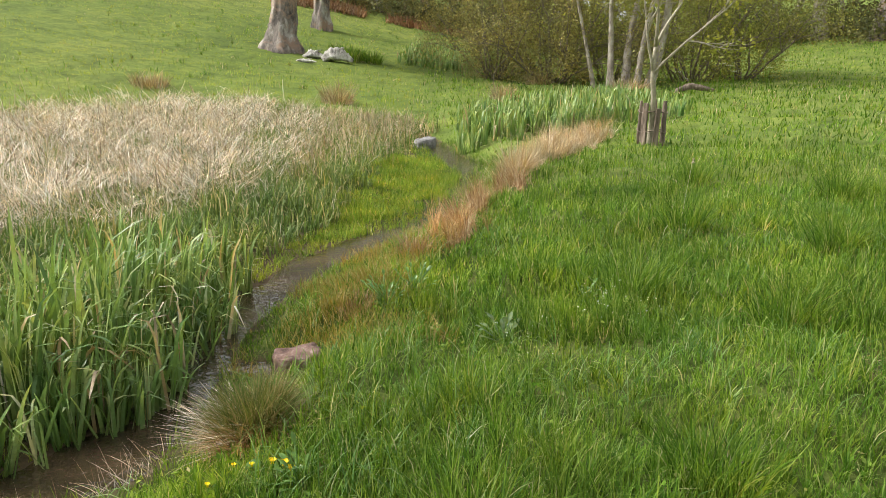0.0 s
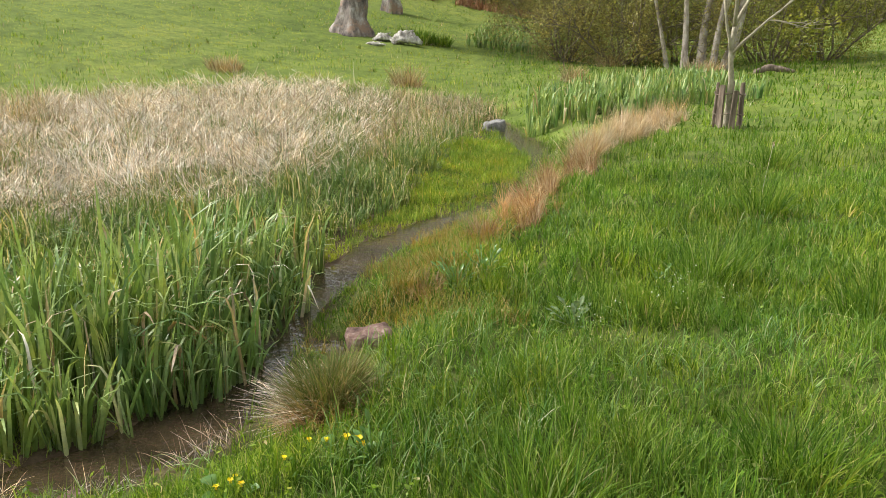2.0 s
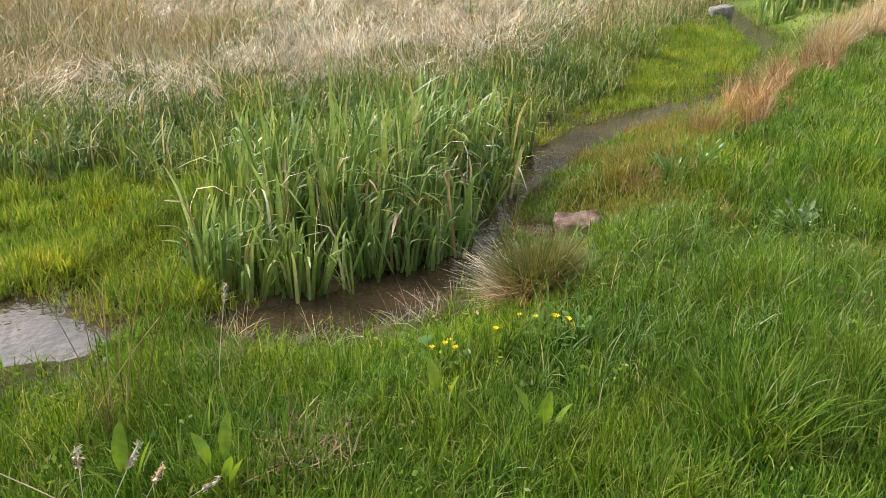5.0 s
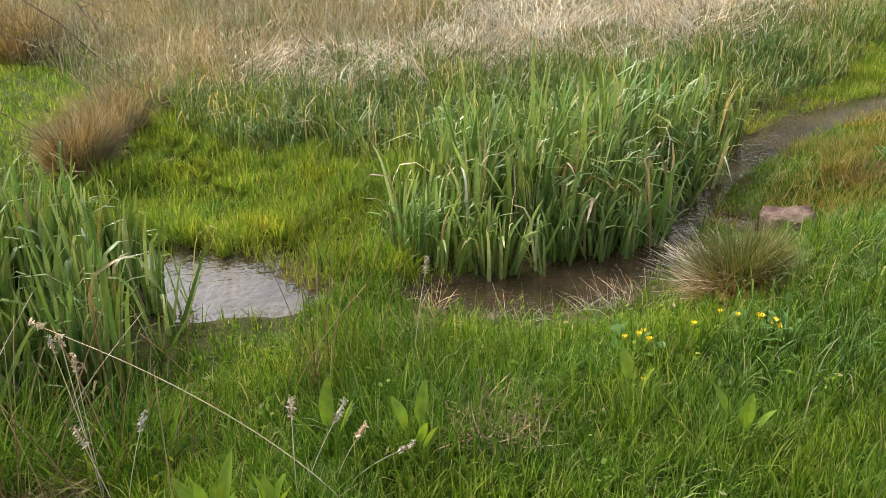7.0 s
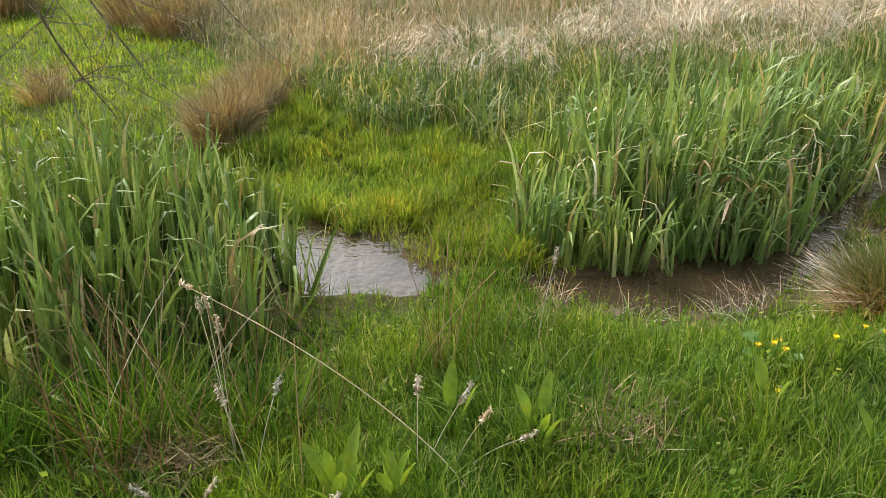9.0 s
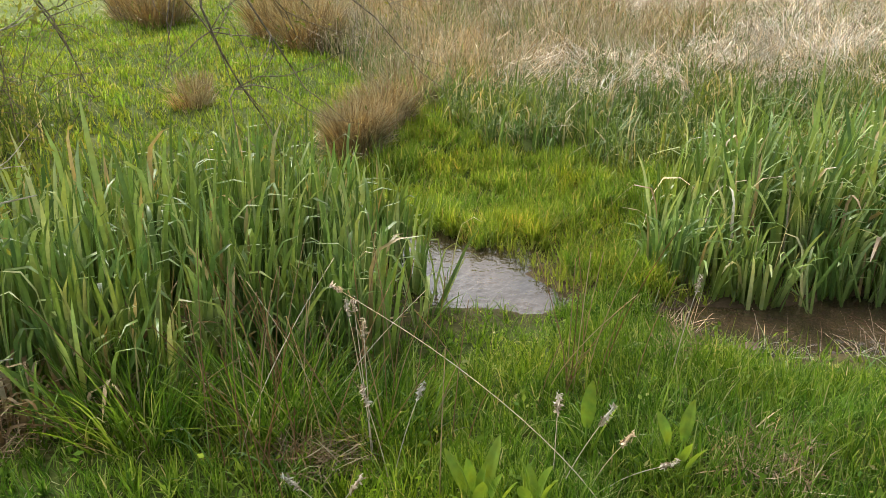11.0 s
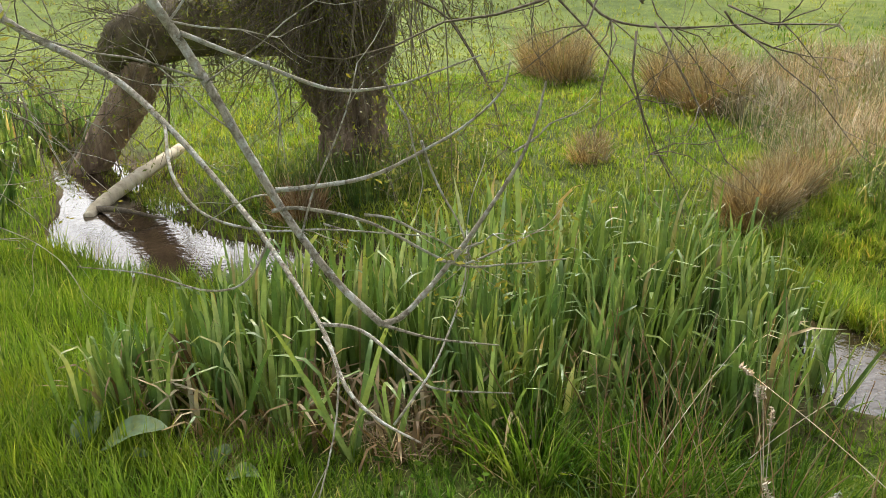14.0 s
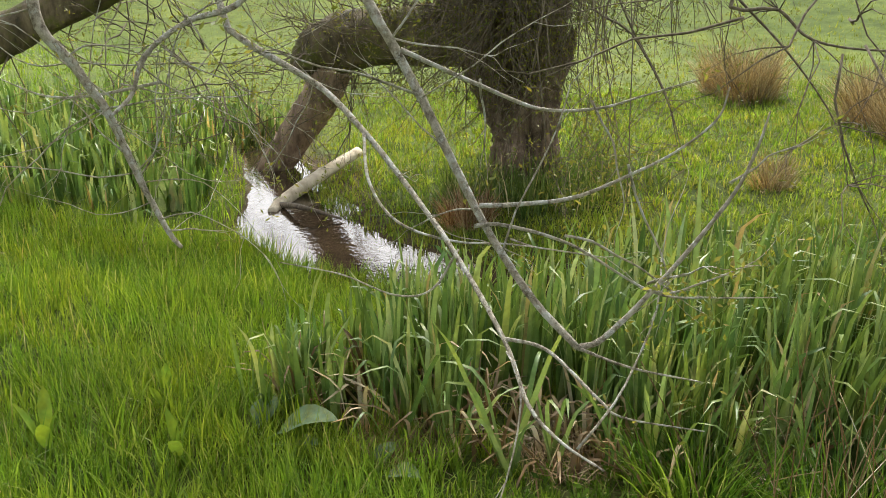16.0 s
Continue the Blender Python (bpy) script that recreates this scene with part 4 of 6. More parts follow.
# sapling inside its stake guard
GX, GY = 3.5, 13.65
tree("sapling", GX, GY, [(0, 0, 0.12, 0.0, 1.75, 0.058, 3)], 8, SAPLING_BARK, SPRING_LEAF, "young field maple coming into leaf inside a stake guard", "tree", 7, 0.14, 0.06, kids=(3, 3), wander=0.1)
gz = ground_z(GX, GY)
guard = thing("tree_guard", (GX, GY, gz), "weathered wooden stake guard round a sapling", "tree guard")
for i in range(7):
    a = i * 2 * math.pi / 7 + 0.3
    x, y, hgt = GX + 0.22 * math.cos(a), GY + 0.22 * math.sin(a), 0.68 + 0.07 * math.sin(i * 2.3)
    z = ground_z(x, y)
    lean = 0.03 * math.sin(i * 1.7)
    bm = bmesh.new()
    bmesh.ops.create_cube(bm, size=1.0)
    for v in bm.verts:
        v.co = Vector((v.co.x * 0.095 * (0.85 if v.co.z > 0 else 1), v.co.y * 0.045, (v.co.z + 0.5) * (hgt + 0.15) - 0.15))
    bmesh.ops.bevel(bm, geom=bm.edges[:], offset=0.006, segments=1, affect="EDGES")
    me = bpy.data.meshes.new("stake")
    bm.to_mesh(me)
    bm.free()
    me.materials.append(STAKE_WOOD)
    ob = part("stake", me, None, guard)
    ob.matrix_basis = pose(x - GX, y - GY, z - gz, math.degrees(lean), math.degrees(lean * 0.7), math.degrees(a) + 90)
for h in (0.22, 0.54):
    ring = [(GX + 0.245 * math.cos(a), GY + 0.245 * math.sin(a), gz + h + 0.02 * math.sin(3 * a)) for a in np.linspace(0, 2 * math.pi, 15)]
    part("wire", tube(ring, [0.009] * 15, 4), STAKE_WOOD, guard, "rusty binding wire")

# birches and scrub beyond
tree("birch_clump", 6.4, 28.2, [(-.75, 0, -.02, 0, 5.5, .10, 2), (-.15, .3, .03, .1, 6.5, .13, 2), (.15, -.1, .02, 0, 6.0, .10, 2), (.6, .1, .12, 0, 6.0, .15, 2), (-1.2, .5, -.2, 0, 4.5, .07, 2)],
     11, BIRCH_BARK, SPRING_LEAF, "clump of pale birch stems leafing out", "tree", 26, 0.5, 0.11, wander=0.07)
for i, (x, y, w, h) in enumerate(((3.9, 31.0, 2.0, 4.2), (2.0, 33.0, 1.7, 3.6), (6.4, 33.5, 2.4, 5.4), (9.6, 32.0, 2.3, 5.0), (11.9, 33.0, 2.0, 4.4))):
    g = np.random.default_rng(60 + i)
    z = ground_z(x, y)
    bush = thing("scrub_willow", (x, y, z), "olive-brown scrub willow just coming into leaf" if x < 5 else "dull green scrub willow leafing out", "bush", "scrub beyond the brook")
    stems, tips = [], []
    for j in range(16):
        a = g.uniform(0, 6.28)
        sx, sy = x + 0.3 * w * math.cos(a) * g.random(), y + 0.3 * w * math.sin(a) * g.random()
        grow((sx, sy, ground_z(sx, sy) - 0.1), (0.75 * w / h * math.cos(a) * 2.2, 0.75 * w / h * math.sin(a) * 2.2, 1.0), h * 0.55, 0.05, 2, g, stems, tips, 0.22, 0.02, (2, 3), 5)
    part("stem_fan", tubes(stems, i, 0, 1), DARK_TWIG, bush, kind="stuff")
    for j in range(240):
        a, e = g.uniform(0, 6.283), g.random()
        q = (x + 0.62 * w * math.sqrt(1 - 0.35 * e) * math.cos(a), y + 0.62 * w * math.sqrt(1 - 0.35 * e) * math.sin(a))
        tips.append(np.array((*q, ground_z(*q) + 0.1 + 0.5 * h * e)))
    part("crown", foliage(tips, 36, 0.34, 0.075, g, 0.6, 0, 3), SCRUB_LEAF if x < 5 else SCRUB_GREEN, bush, kind="stuff")

# low leafy shoots of the birches
clump = bpy.data.objects["birch_clump"]
g = np.random.default_rng(44)
low_tips = np.stack([6.5 + g.normal(0, .8, 420), 28.0 + g.normal(0, .6, 420), ground_z(6.4, 28.2) + 2.5 + 2.4 * g.random(420) ** .7], 1)
part("low_crown", foliage(low_tips, 12, 0.2, 0.085, g, 0.6, 0, 3), SPRING_LEAF, clump, "hazy yellow-green young leaves", kind="stuff")

# the old oaks
tree("old_oak", -7.25, 35.6, [(0, 0, 0.0, 0.05, 3.4, 0.74, 4)], 21, OAK_BARK, SPRING_LEAF, "massive old oak with a torn grey trunk", "tree", 5, 0.5, 0.22, sink=0.3, wander=0.05, shrink=0.85)
tree("old_oak", -7.3, 47.4, [(0, 0, 0.1, 0.0, 5.0, 0.5, 3)], 22, OAK_BARK, SPRING_LEAF, "distant old oak on the slope, almost leafless", "tree", 2, 0.5, 0.16, sink=0.3, wander=0.05)
tree("field_tree", 3.2, 60.0, [(0, 0, 0.0, 0.0, 6.0, 0.55, 3)], 23, OAK_BARK, WOOD_LEAF, "distant tree with a straight grey trunk", "tree", 3, 0.6, 0.2, sink=0.3)
tree("field_tree", 22.8, 56.0, [(0, 0, 0.02, 0.0, 6.0, 0.28, 3), (.6, .4, .1, 0, 5, .2, 2)], 24, BIRCH_BARK, WOOD_LEAF, "distant pale birch at the field's edge", "tree", 4, 0.6, 0.2, sink=0.3)

# bleached dead wood below the oak
for i, (x, y, dx, dy, s) in enumerate(((-4.66, 34.3, 1.2, .2, 1.05), (-5.7, 34.7, .8, .3, .65), (-5.87, 33.4, .9, -.1, .32))):
    z = ground_z(x, y)
    log = thing("dead_log", (x, y, z), "bleached white fallen oak limb in the grass", "log", "dead wood below the oak")
    part("limb", tube([(x - dx * .5, y - dy * .5, z + .10 * s), (x - dx * .15, y, z + .28 * s), (x + dx * .2, y + dy * .3, z + .25 * s), (x + dx * .55, y + dy * .5, z + .06)], [.12 * s, .24 * s, .20 * s, .07 * s], 14, 0.5, i, 8), WHITE_WOOD, log)
    part("stub", tube([(x, y, z + .3 * s), (x + .1, y, z + .5 * s), (x + .3, y + .1, z + .58 * s)], [.09 * s, .06 * s, .03 * s], 6, 0.1, i, 2), WHITE_WOOD, log)

tussock_spots = ((-4.3, 35.6, .75, 1.0), (-3.4, 35.8, .6, .8))
FALLEN = (7.75, 25.6)
z = ground_z(*FALLEN)
log = thing("dead_log", (*FALLEN, z), "brown fallen branch lying in long grass", "log")
part("limb", tube([(FALLEN[0] - .5, FALLEN[1], z + .05), (FALLEN[0] - .1, FALLEN[1] + .1, z + .2), (FALLEN[0] + .15, FALLEN[1] + .1, z + .19), (FALLEN[0] + .7, FALLEN[1], z + .1)], [.07, .1, .09, .05], 10, 0.25, 5, 5), STAKE_WOOD, log)
stuff("iris_bed", [iris_field([(-2.2, 37), (1.5, 35), (4.6, 35.5), (4.6, 40), (1, 45), (-2, 46)], 420, 0.75, 3, 0.09, 0.9)], IRIS, "distant iris bed further up the valley", "iris")

# woodland along the skyline
spots = []
for i in range(22):
    a, rr = radians(10 - 2.05 * i + 0.6 * math.sin(i * 2.7)), 67 - 0.5 * i + 3.5 * math.sin(i * 1.3)
    spots.append((-rr * math.sin(a), rr * math.cos(a)))
for i, (x, y) in enumerate(spots):
    g = np.random.default_rng(300 + i)
    tree("woodland_tree", x, y, [(0, 0, g.normal(0, .05), 0, g.uniform(8, 10.5), g.uniform(.25, .45), 2), (g.uniform(.8, 1.8), .6, .12, 0, 5, .15, 2)], 300 + i, BIRCH_BARK if i % 4 == 1 else OAK_BARK,
         WOOD_LEAF, "bare-branched woodland tree on the far slope", "tree", 10, 1.5, 0.42, sink=0.4, kids=(2, 3), narrow=0.7, group="woodland on the far slope")
for i in range(13):
    a, rr = radians(9 - 3.4 * i), 63 - 0.55 * i + 2 * math.sin(i * 2.1)
    x, y = -rr * math.sin(a), rr * math.cos(a)
    g = np.random.default_rng(500 + i)
    z = ground_z(x, y)
    bush = thing("woodland_bush", (x, y, z), "brown leafless undergrowth at the wood's edge", "bush", "undergrowth at the wood's edge")
    tips = np.stack([x + g.normal(0, 2.0, 420), y + g.normal(0, 1.2, 420), np.zeros(420)], 1)
    tips[:, 2] = height(tips[:, 0], tips[:, 1]) + np.abs(g.normal(0, 1.1, 420))
    part("crown", foliage(tips, 9, 0.35, 0.23, g, 0.6, 0, 3), WOOD_LEAF, bush, kind="stuff")
n = 16000
x, y = rng.uniform(-12, 6, n), rng.uniform(50, 70, n)
m = (np.abs(y - (60 + 0.15 * x)) < 3.0) & (field(x, y, 3, 2) > 0.25)
x, y = x[m], y[m]
stuff("bracken", [blades(grown(x, y), rng.uniform(.3, .8, len(x)), rng.uniform(.08, .16, len(x)), rng.uniform(0, 6.28, len(x)), rng.uniform(0, .8, len(x)), rng.uniform(0, 1.2, len(x)), 2)],
      BRACKEN, "dead red-brown bracken on the slope", "bracken")

# ---------- the willow ----------
WX, WY = -7.95, 0.30
wz = ground_z(WX, WY)
willow = thing("willow", (WX, WY, wz), "old pollard willow with an arched limb and lichened hanging branches", "tree")
wv, wf = tube([(WX + .02, WY + .12, wz - .2), (WX, WY + .12, wz + .35), (WX - .03, WY + .06, wz + .85), (WX - .05, WY - .03, wz + 1.4), (WX, WY - .08, wz + 2.0), (WX + .05, WY, wz + 2.6)],
              [.42, .29, .40, .51, .66, .40], 48, 0.12, 3, 14)
# the hollow in its side, and long ribs in the bark
dent = np.exp(-((wv[:, 1] - WY - .02) / .13) ** 2 - ((wv[:, 2] - wz - 1.05) / .22) ** 2) * (wv[:, 0] > WX)
wv[:, 0] -= 0.42 * dent
a = np.arctan2(wv[:, 1] - WY, wv[:, 0] - WX)
rib = 1 + 0.045 * np.sin(a * 9 + wv[:, 2] * 1.5) * np.sin(wv[:, 2] * 2.2 + 1) + 0.03 * np.sin(a * 21 + 2 * wv[:, 2])
wv[:, 0], wv[:, 1] = WX + (wv[:, 0] - WX) * rib, WY + (wv[:, 1] - WY) * rib
part("trunk", (wv, wf), WILLOW_BARK, willow)
# a broken stub that stands out from the trunk's side
part("broken_bark_stub", tube([(WX + .26, WY + .34, wz + .9), (WX + .24, WY + .46, wz + 1.12), (WX + .2, WY + .54, wz + 1.36)], [.10, .08, .03], 8, 0.25, 6, 4), WILLOW_BARK, willow, "broken stub of bark")
WILLOW_LIMBS = [("arched_limb", [(-7.95, .2, 1.62), (-8.15, -.3, 1.45), (-8.28, -.8, 1.42), (-8.44, -1.32, 1.37), (-8.56, -1.6, 1.26), (-8.62, -1.78, 1.1)], [.42, .31, .27, .28, .26, .15]),
         ("limb", [(-6.5, -4.65, .72), (-6.79, -4.26, 1.28), (-7.0, -3.92, 1.54), (-7.23, -3.44, 1.80), (-7.48, -2.8, 2.1), (-7.7, -1.6, 2.5), (-7.9, .1, 2.45)], [.14, .15, .16, .16, .17, .18, .22]),
         ("limb", [(-7.95, .4, 2.3), (-7.5, 1.2, 3.1), (-6.6, 2.2, 3.6), (-5.2, 2.6, 3.7)], [.2, .14, .09, .03]),
         ("limb", [(-7.9, .2, 2.5), (-7.2, -.2, 3.6), (-5.8, -.7, 4.1), (-4.0, -1.0, 3.6), (-2.6, -.9, 2.6)], [.2, .13, .08, .04, .016]),
         ("limb", [(-8.0, .3, 2.5), (-8.6, .9, 3.8), (-9.2, 1.6, 5.2)], [.24, .16, .05]),
         ("limb", [(-8.0, .2, 2.4), (-8.9, -.8, 3.6), (-9.8, -2.2, 4.6)], [.22, .14, .05])]
for i, (nm, p, r) in enumerate(WILLOW_LIMBS):
    part(nm, tube(p, r, 22 if i < 2 else 8, 0.10 if i < 2 else 0.04, 30 + i, 8), MOSS_BARK if i < 2 else WILLOW_BARK, willow, "mossy arched limb" if i == 0 else "")
part("propped_stem", tube([(-8.52, -1.45, 1.2), (-8.62, -1.58, .86), (-8.76, -1.88, .46), (-8.87, -2.22, 0), (-8.92, -2.38, -.2)], [.2, .2, .185, .165, .16], 20, 0.13, 37, 9), BARE_STEM, willow, "bare brown stem propped in the water")
# long lichened branches that hang over the pool
BRANCHES = [
    ([(-2.6, -.9, 2.6), (-2.1, -.75, 2.2), (-1.84, -.6, 1.91), (-1.8, -.55, 1.82), (-1.75, -.5, 1.73), (-1.69, -.44, 1.61), (-1.62, -.39, 1.52), (-1.54, -.33, 1.44), (-1.46, -.27, 1.39)], .013, .0065),
    ([(-1.46, -.27, 1.39), (-1.47, -.23, 1.4), (-1.49, -.16, 1.46), (-1.5, -.09, 1.54), (-1.51, -.03, 1.62), (-1.52, 0, 1.68), (-1.53, .02, 1.74)], .0065, .0018),
    ([(-1.46, -.27, 1.39), (-1.41, -.2, 1.38), (-1.36, -.11, 1.38)], .0035, .0012),
    ([(-2.6, -.95, 2.62), (-2.2, -1.0, 2.2), (-1.99, -.89, 1.89), (-1.95, -.85, 1.83), (-1.91, -.7, 1.74), (-1.85, -.61, 1.66), (-1.78, -.53, 1.57), (-1.7, -.45, 1.47), (-1.58, -.37, 1.35), (-1.48, -.34, 1.28), (-1.4, -.3, 1.26), (-1.32, -.25, 1.26)], .013, .0015),
    ([(-1.58, -.37, 1.35), (-1.49, -.31, 1.37), (-1.42, -.24, 1.32), (-1.38, -.21, 1.31), (-1.32, -.11, 1.32)], .004, .001),
    ([(-1.79, -.54, 1.82), (-1.79, -.39, 1.75), (-1.79, -.29, 1.71), (-1.78, -.19, 1.71), (-1.78, -.11, 1.73), (-1.76, -.02, 1.76)], .0052, .0015),
    ([(-1.65, -.41, 1.57), (-1.65, -.35, 1.57), (-1.65, -.25, 1.58), (-1.65, -.15, 1.62), (-1.64, -.08, 1.66), (-1.64, -.02, 1.71), (-1.65, 0, 1.76)], .0055, .0015),
    ([(-1.63, -.42, 1.54), (-1.63, -.37, 1.54), (-1.61, -.26, 1.51), (-1.56, -.13, 1.44), (-1.53, -.04, 1.44), (-1.5, .05, 1.45)], .0045, .0012),
    ([(-1.85, -.61, 1.66), (-1.78, -.6, 1.58), (-1.75, -.55, 1.51), (-1.72, -.45, 1.48), (-1.69, -.34, 1.48), (-1.64, -.19, 1.47)], .0045, .0012),
    ([(-1.74, -.77, 1.44), (-1.75, -.66, 1.41), (-1.74, -.56, 1.37), (-1.74, -.49, 1.38), (-1.7, -.44, 1.47)], .0012, .003),
    ([(-3.2, -1.2, 3.1), (-2.6, -1.4, 2.4), (-2.33, -1.42, 1.92), (-2.32, -1.34, 1.75), (-2.3, -1.27, 1.64), (-2.25, -1.2, 1.49), (-2.2, -1.13, 1.37), (-2.16, -1.09, 1.34)], .02, .006),
    ([(-2.6, -.95, 2.62), (-2.55, -.95, 2.0), (-2.49, -.97, 1.89), (-2.42, -1.08, 1.85), (-2.35, -1.15, 1.8), (-2.3, -1.18, 1.75), (-2.25, -1.19, 1.69), (-2.18, -1.22, 1.65)], .011, .005),
    ([(-2.37, -1.55, 1.72), (-2.35, -1.44, 1.68), (-2.33, -1.32, 1.68), (-2.33, -1.14, 1.71)], .002, .005),
]
# the first long branch hangs nearest, the second starts further back and comes forward towards its tip
NEAR_EYE = np.array((-.345, -.47, 1.914))


def hung_at(q, nearer):
    q = np.array(q)
    return NEAR_EYE + (q - NEAR_EYE) * (0.85 if nearer else min(max(1 + .85 * (q[2] - 1.27), 1), 1.42))


for i in range(10):
    p, r0, r1 = BRANCHES[i]
    nearer = i in (0, 1, 2, 5, 6, 7)
    moved = [tuple(hung_at(q, nearer)) for q in p]
    k = 0.85 if nearer else 1.15
    BRANCHES[i] = ([p[0]] + moved[1:] if p[0][2] > 2.5 else moved, r0 * k, r1 * k)
tips_w = []
for i, (p, r0, r1) in enumerate(BRANCHES):
    p = [(x, y + .008, z - .013) for x, y, z in p]
    part("branch", tube(p, 0.85 * np.linspace(r0, r1, len(p)), 8, 0.17, 70 + i, 7), TWIG_BARK, willow, "grey lichened branch" if i == 0 else "")
    if i in (2, 4, 5, 6, 7, 8):
        tips_w += [np.array(q) + rng.normal(0, .012, 3) for q in p[-3:]]
# darker hanging boughs against the meadow
g = np.random.default_rng(9)
HANG = [([(-5.2, 2.6, 3.7), (-4.6, 1.8, 2.7), (-4.1, .91, 1.86), (-4.02, 1.09, 1.77), (-3.95, 1.23, 1.64), (-3.82, 1.49, 1.6), (-3.6, 1.9, 1.62)], .014, .003),
        ([(-4.1, .91, 1.84), (-3.98, 1.15, 1.57), (-3.85, 1.33, 1.28), (-3.77, 1.38, 1.02)], .007, .002),
        ([(-6.6, 2.2, 3.5), (-6.4, 1.4, 2.6), (-6.23, .69, 1.82), (-6.16, .97, 1.54), (-6.04, 1.22, 1.08), (-5.91, 1.35, .61)], .014, .003),
        ([(-7.5, 1.2, 3.0), (-7.0, .9, 2.3), (-6.6, 1.0, 1.7), (-6.4, 1.3, 1.1), (-6.3, 1.4, .7)], .014, .003)]
twigs = []
for i, (p, r0, r1) in enumerate(HANG):
    part("hanging_bough", tube(p, np.linspace(r0, r1, len(p)), 6, 0.05, 90 + i, 4), DARK_TWIG, willow)
    for q in p[2:]:
        for j in range(4):
            w = g.normal(0, 1, 3) * (1, 1, .7) + (0, 0, -.25)
            grow(q, w, g.uniform(.25, .6), .0035, 1, g, twigs, tips_w if j == 0 else [], .3, -.05, (1, 3), 4)
# brush of fine shoots round the pollard head, along the arch and the upper limb
for (p, n, low) in (([(-7.5, .2, 1.6), (-7.4, .25, 2.6)], 330, -.75), ([(-8.0, .1, 1.65), (-8.5, -.8, 1.55), (-8.7, -1.5, 1.3)], 190, -.15), ([(-8.7, -1.5, 1.3), (-8.88, -2.2, .3)], 26, -.3), ([(-7.5, .9, 2.6), (-6.4, 1.6, 2.4)], 110, -1.0), ([(-4.6, 1.8, 2.6), (-4.0, 1.0, 1.9), (-3.7, 1.6, 1.7)], 26, -.3), ([(-6.6, -2.9, 1.9), (-7.4, -2.3, 1.3), (-7.9, -2.6, .9)], 46, -.2), ([(-7.0, -3.9, 1.6), (-7.5, -2.8, 2.1), (-7.8, -.9, 2.5)], 34, -.7)):
    p = np.array(p)
    for j in range(n):
        k = g.integers(0, len(p) - 1)
        q = p[k] + (p[k + 1] - p[k]) * g.random()
        w = g.normal(0, 1, 3) + (0.5, 0, low)
        w /= np.linalg.norm(w)
        grow(q + w * .2, w, g.uniform(.3, 1.0), g.uniform(.004, .009), 1, g, twigs, tips_w if j % 3 else [], .28, .02 + low * .12, (1, 2), 4, 0.7)
part("twig_tangle", tubes(twigs, 0, 0, 1), DARK_TWIG, willow, "tangle of fine bare shoots", kind="stuff")
near_twigs = []
for q, w, ln in (((-1.79, -.39, 1.75), (0, .3, -1), .12), ((-1.78, -.19, 1.71), (.2, .4, -.6), .15), ((-1.61, -.26, 1.51), (.1, .6, -.7), .16), ((-1.56, -.13, 1.44), (.3, .5, .3), .14), ((-1.65, -.15, 1.62), (0, .5, -.8), .18),
                 ((-1.69, -.34, 1.48), (.2, .8, .1), .2), ((-2.3, -1.27, 1.64), (0, 1, .2), .3), ((-2.32, -1.34, 1.75), (.1, -1, -.1), .3), ((-2.25, -1.2, 1.49), (.1, .8, .5), .3), ((-2.42, -1.08, 1.85), (0, .4, -1), .4), ((-2.35, -1.15, 1.8), (0, .9, -.7), .4),
                 ((-1.95, -.85, 1.83), (-.1, -.6, -.6), .25), ((-1.91, -.7, 1.74), (0, -.5, -.9), .25), ((-1.8, -.55, 1.82), (0, .6, .5), .2), ((-1.75, -.5, 1.73), (-.1, -.6, .5), .2), ((-2.32, -1.34, 1.75), (-.2, .8, -.2), .5), ((-2.33, -1.4, 1.88), (-.1, -.9, -.4), .5), ((-2.3, -1.27, 1.64), (.1, -.8, -.5), .4), ((-2.49, -.97, 1.89), (-.3, .2, -.9), .45), ((-2.3, -1.18, 1.75), (-.2, .7, -.7), .4), ((-2.42, -1.08, 1.85), (-.2, -.3, -1), .5), ((-2.25, -1.2, 1.49), (-.1, -.9, .2), .35), ((-2.55, -.95, 2.0), (-.3, .8, -.5), .5), ((-1.51, -.03, 1.62), (0, .7, .4), .1), ((-1.49, -.16, 1.46), (0, .8, -.2), .16)):
    if q[0] > -2.0:
        q = hung_at(q, q not in ((-1.69, -.34, 1.48), (-1.95, -.85, 1.83), (-1.91, -.7, 1.74)))
    grow(q, w, ln, .0022, 1, g, near_twigs, tips_w, .22, .02, (1, 2), 4)
for j in range(34):
    p = BRANCHES[(10, 11, 12, 3, 0, 10)[j % 6]][0]
    k = g.integers(1, len(p) - 1)
    q = np.array(p[k]) + (np.array(p[k + 1]) - np.array(p[k])) * g.random()
    grow(q, g.normal(0, 1, 3) * (.7, 1, .8) + (-.2, 0, -.1), g.uniform(.12, .42), g.uniform(.0014, .0026), 1, g, near_twigs, tips_w if j % 3 == 0 else [], .22, .02, (1, 2), 4)
part("twig_tangle", tubes(near_twigs, 0, 0, 2), TWIG_BARK, willow, "thin pale twigs", kind="stuff")
near = [q for q in tips_w if q[0] > -3]
far = [q for q in tips_w if q[0] <= -3]
part("young_leaf", foliage(near, 6, .012, .0125, g, .34, .4), WILLOW_LEAF, willow, "small narrow yellow-green new leaves", kind="stuff")
part("young_leaf", foliage(far, 5, .06, .028, g, .34, .4), WILLOW_LEAF, willow, kind="stuff")

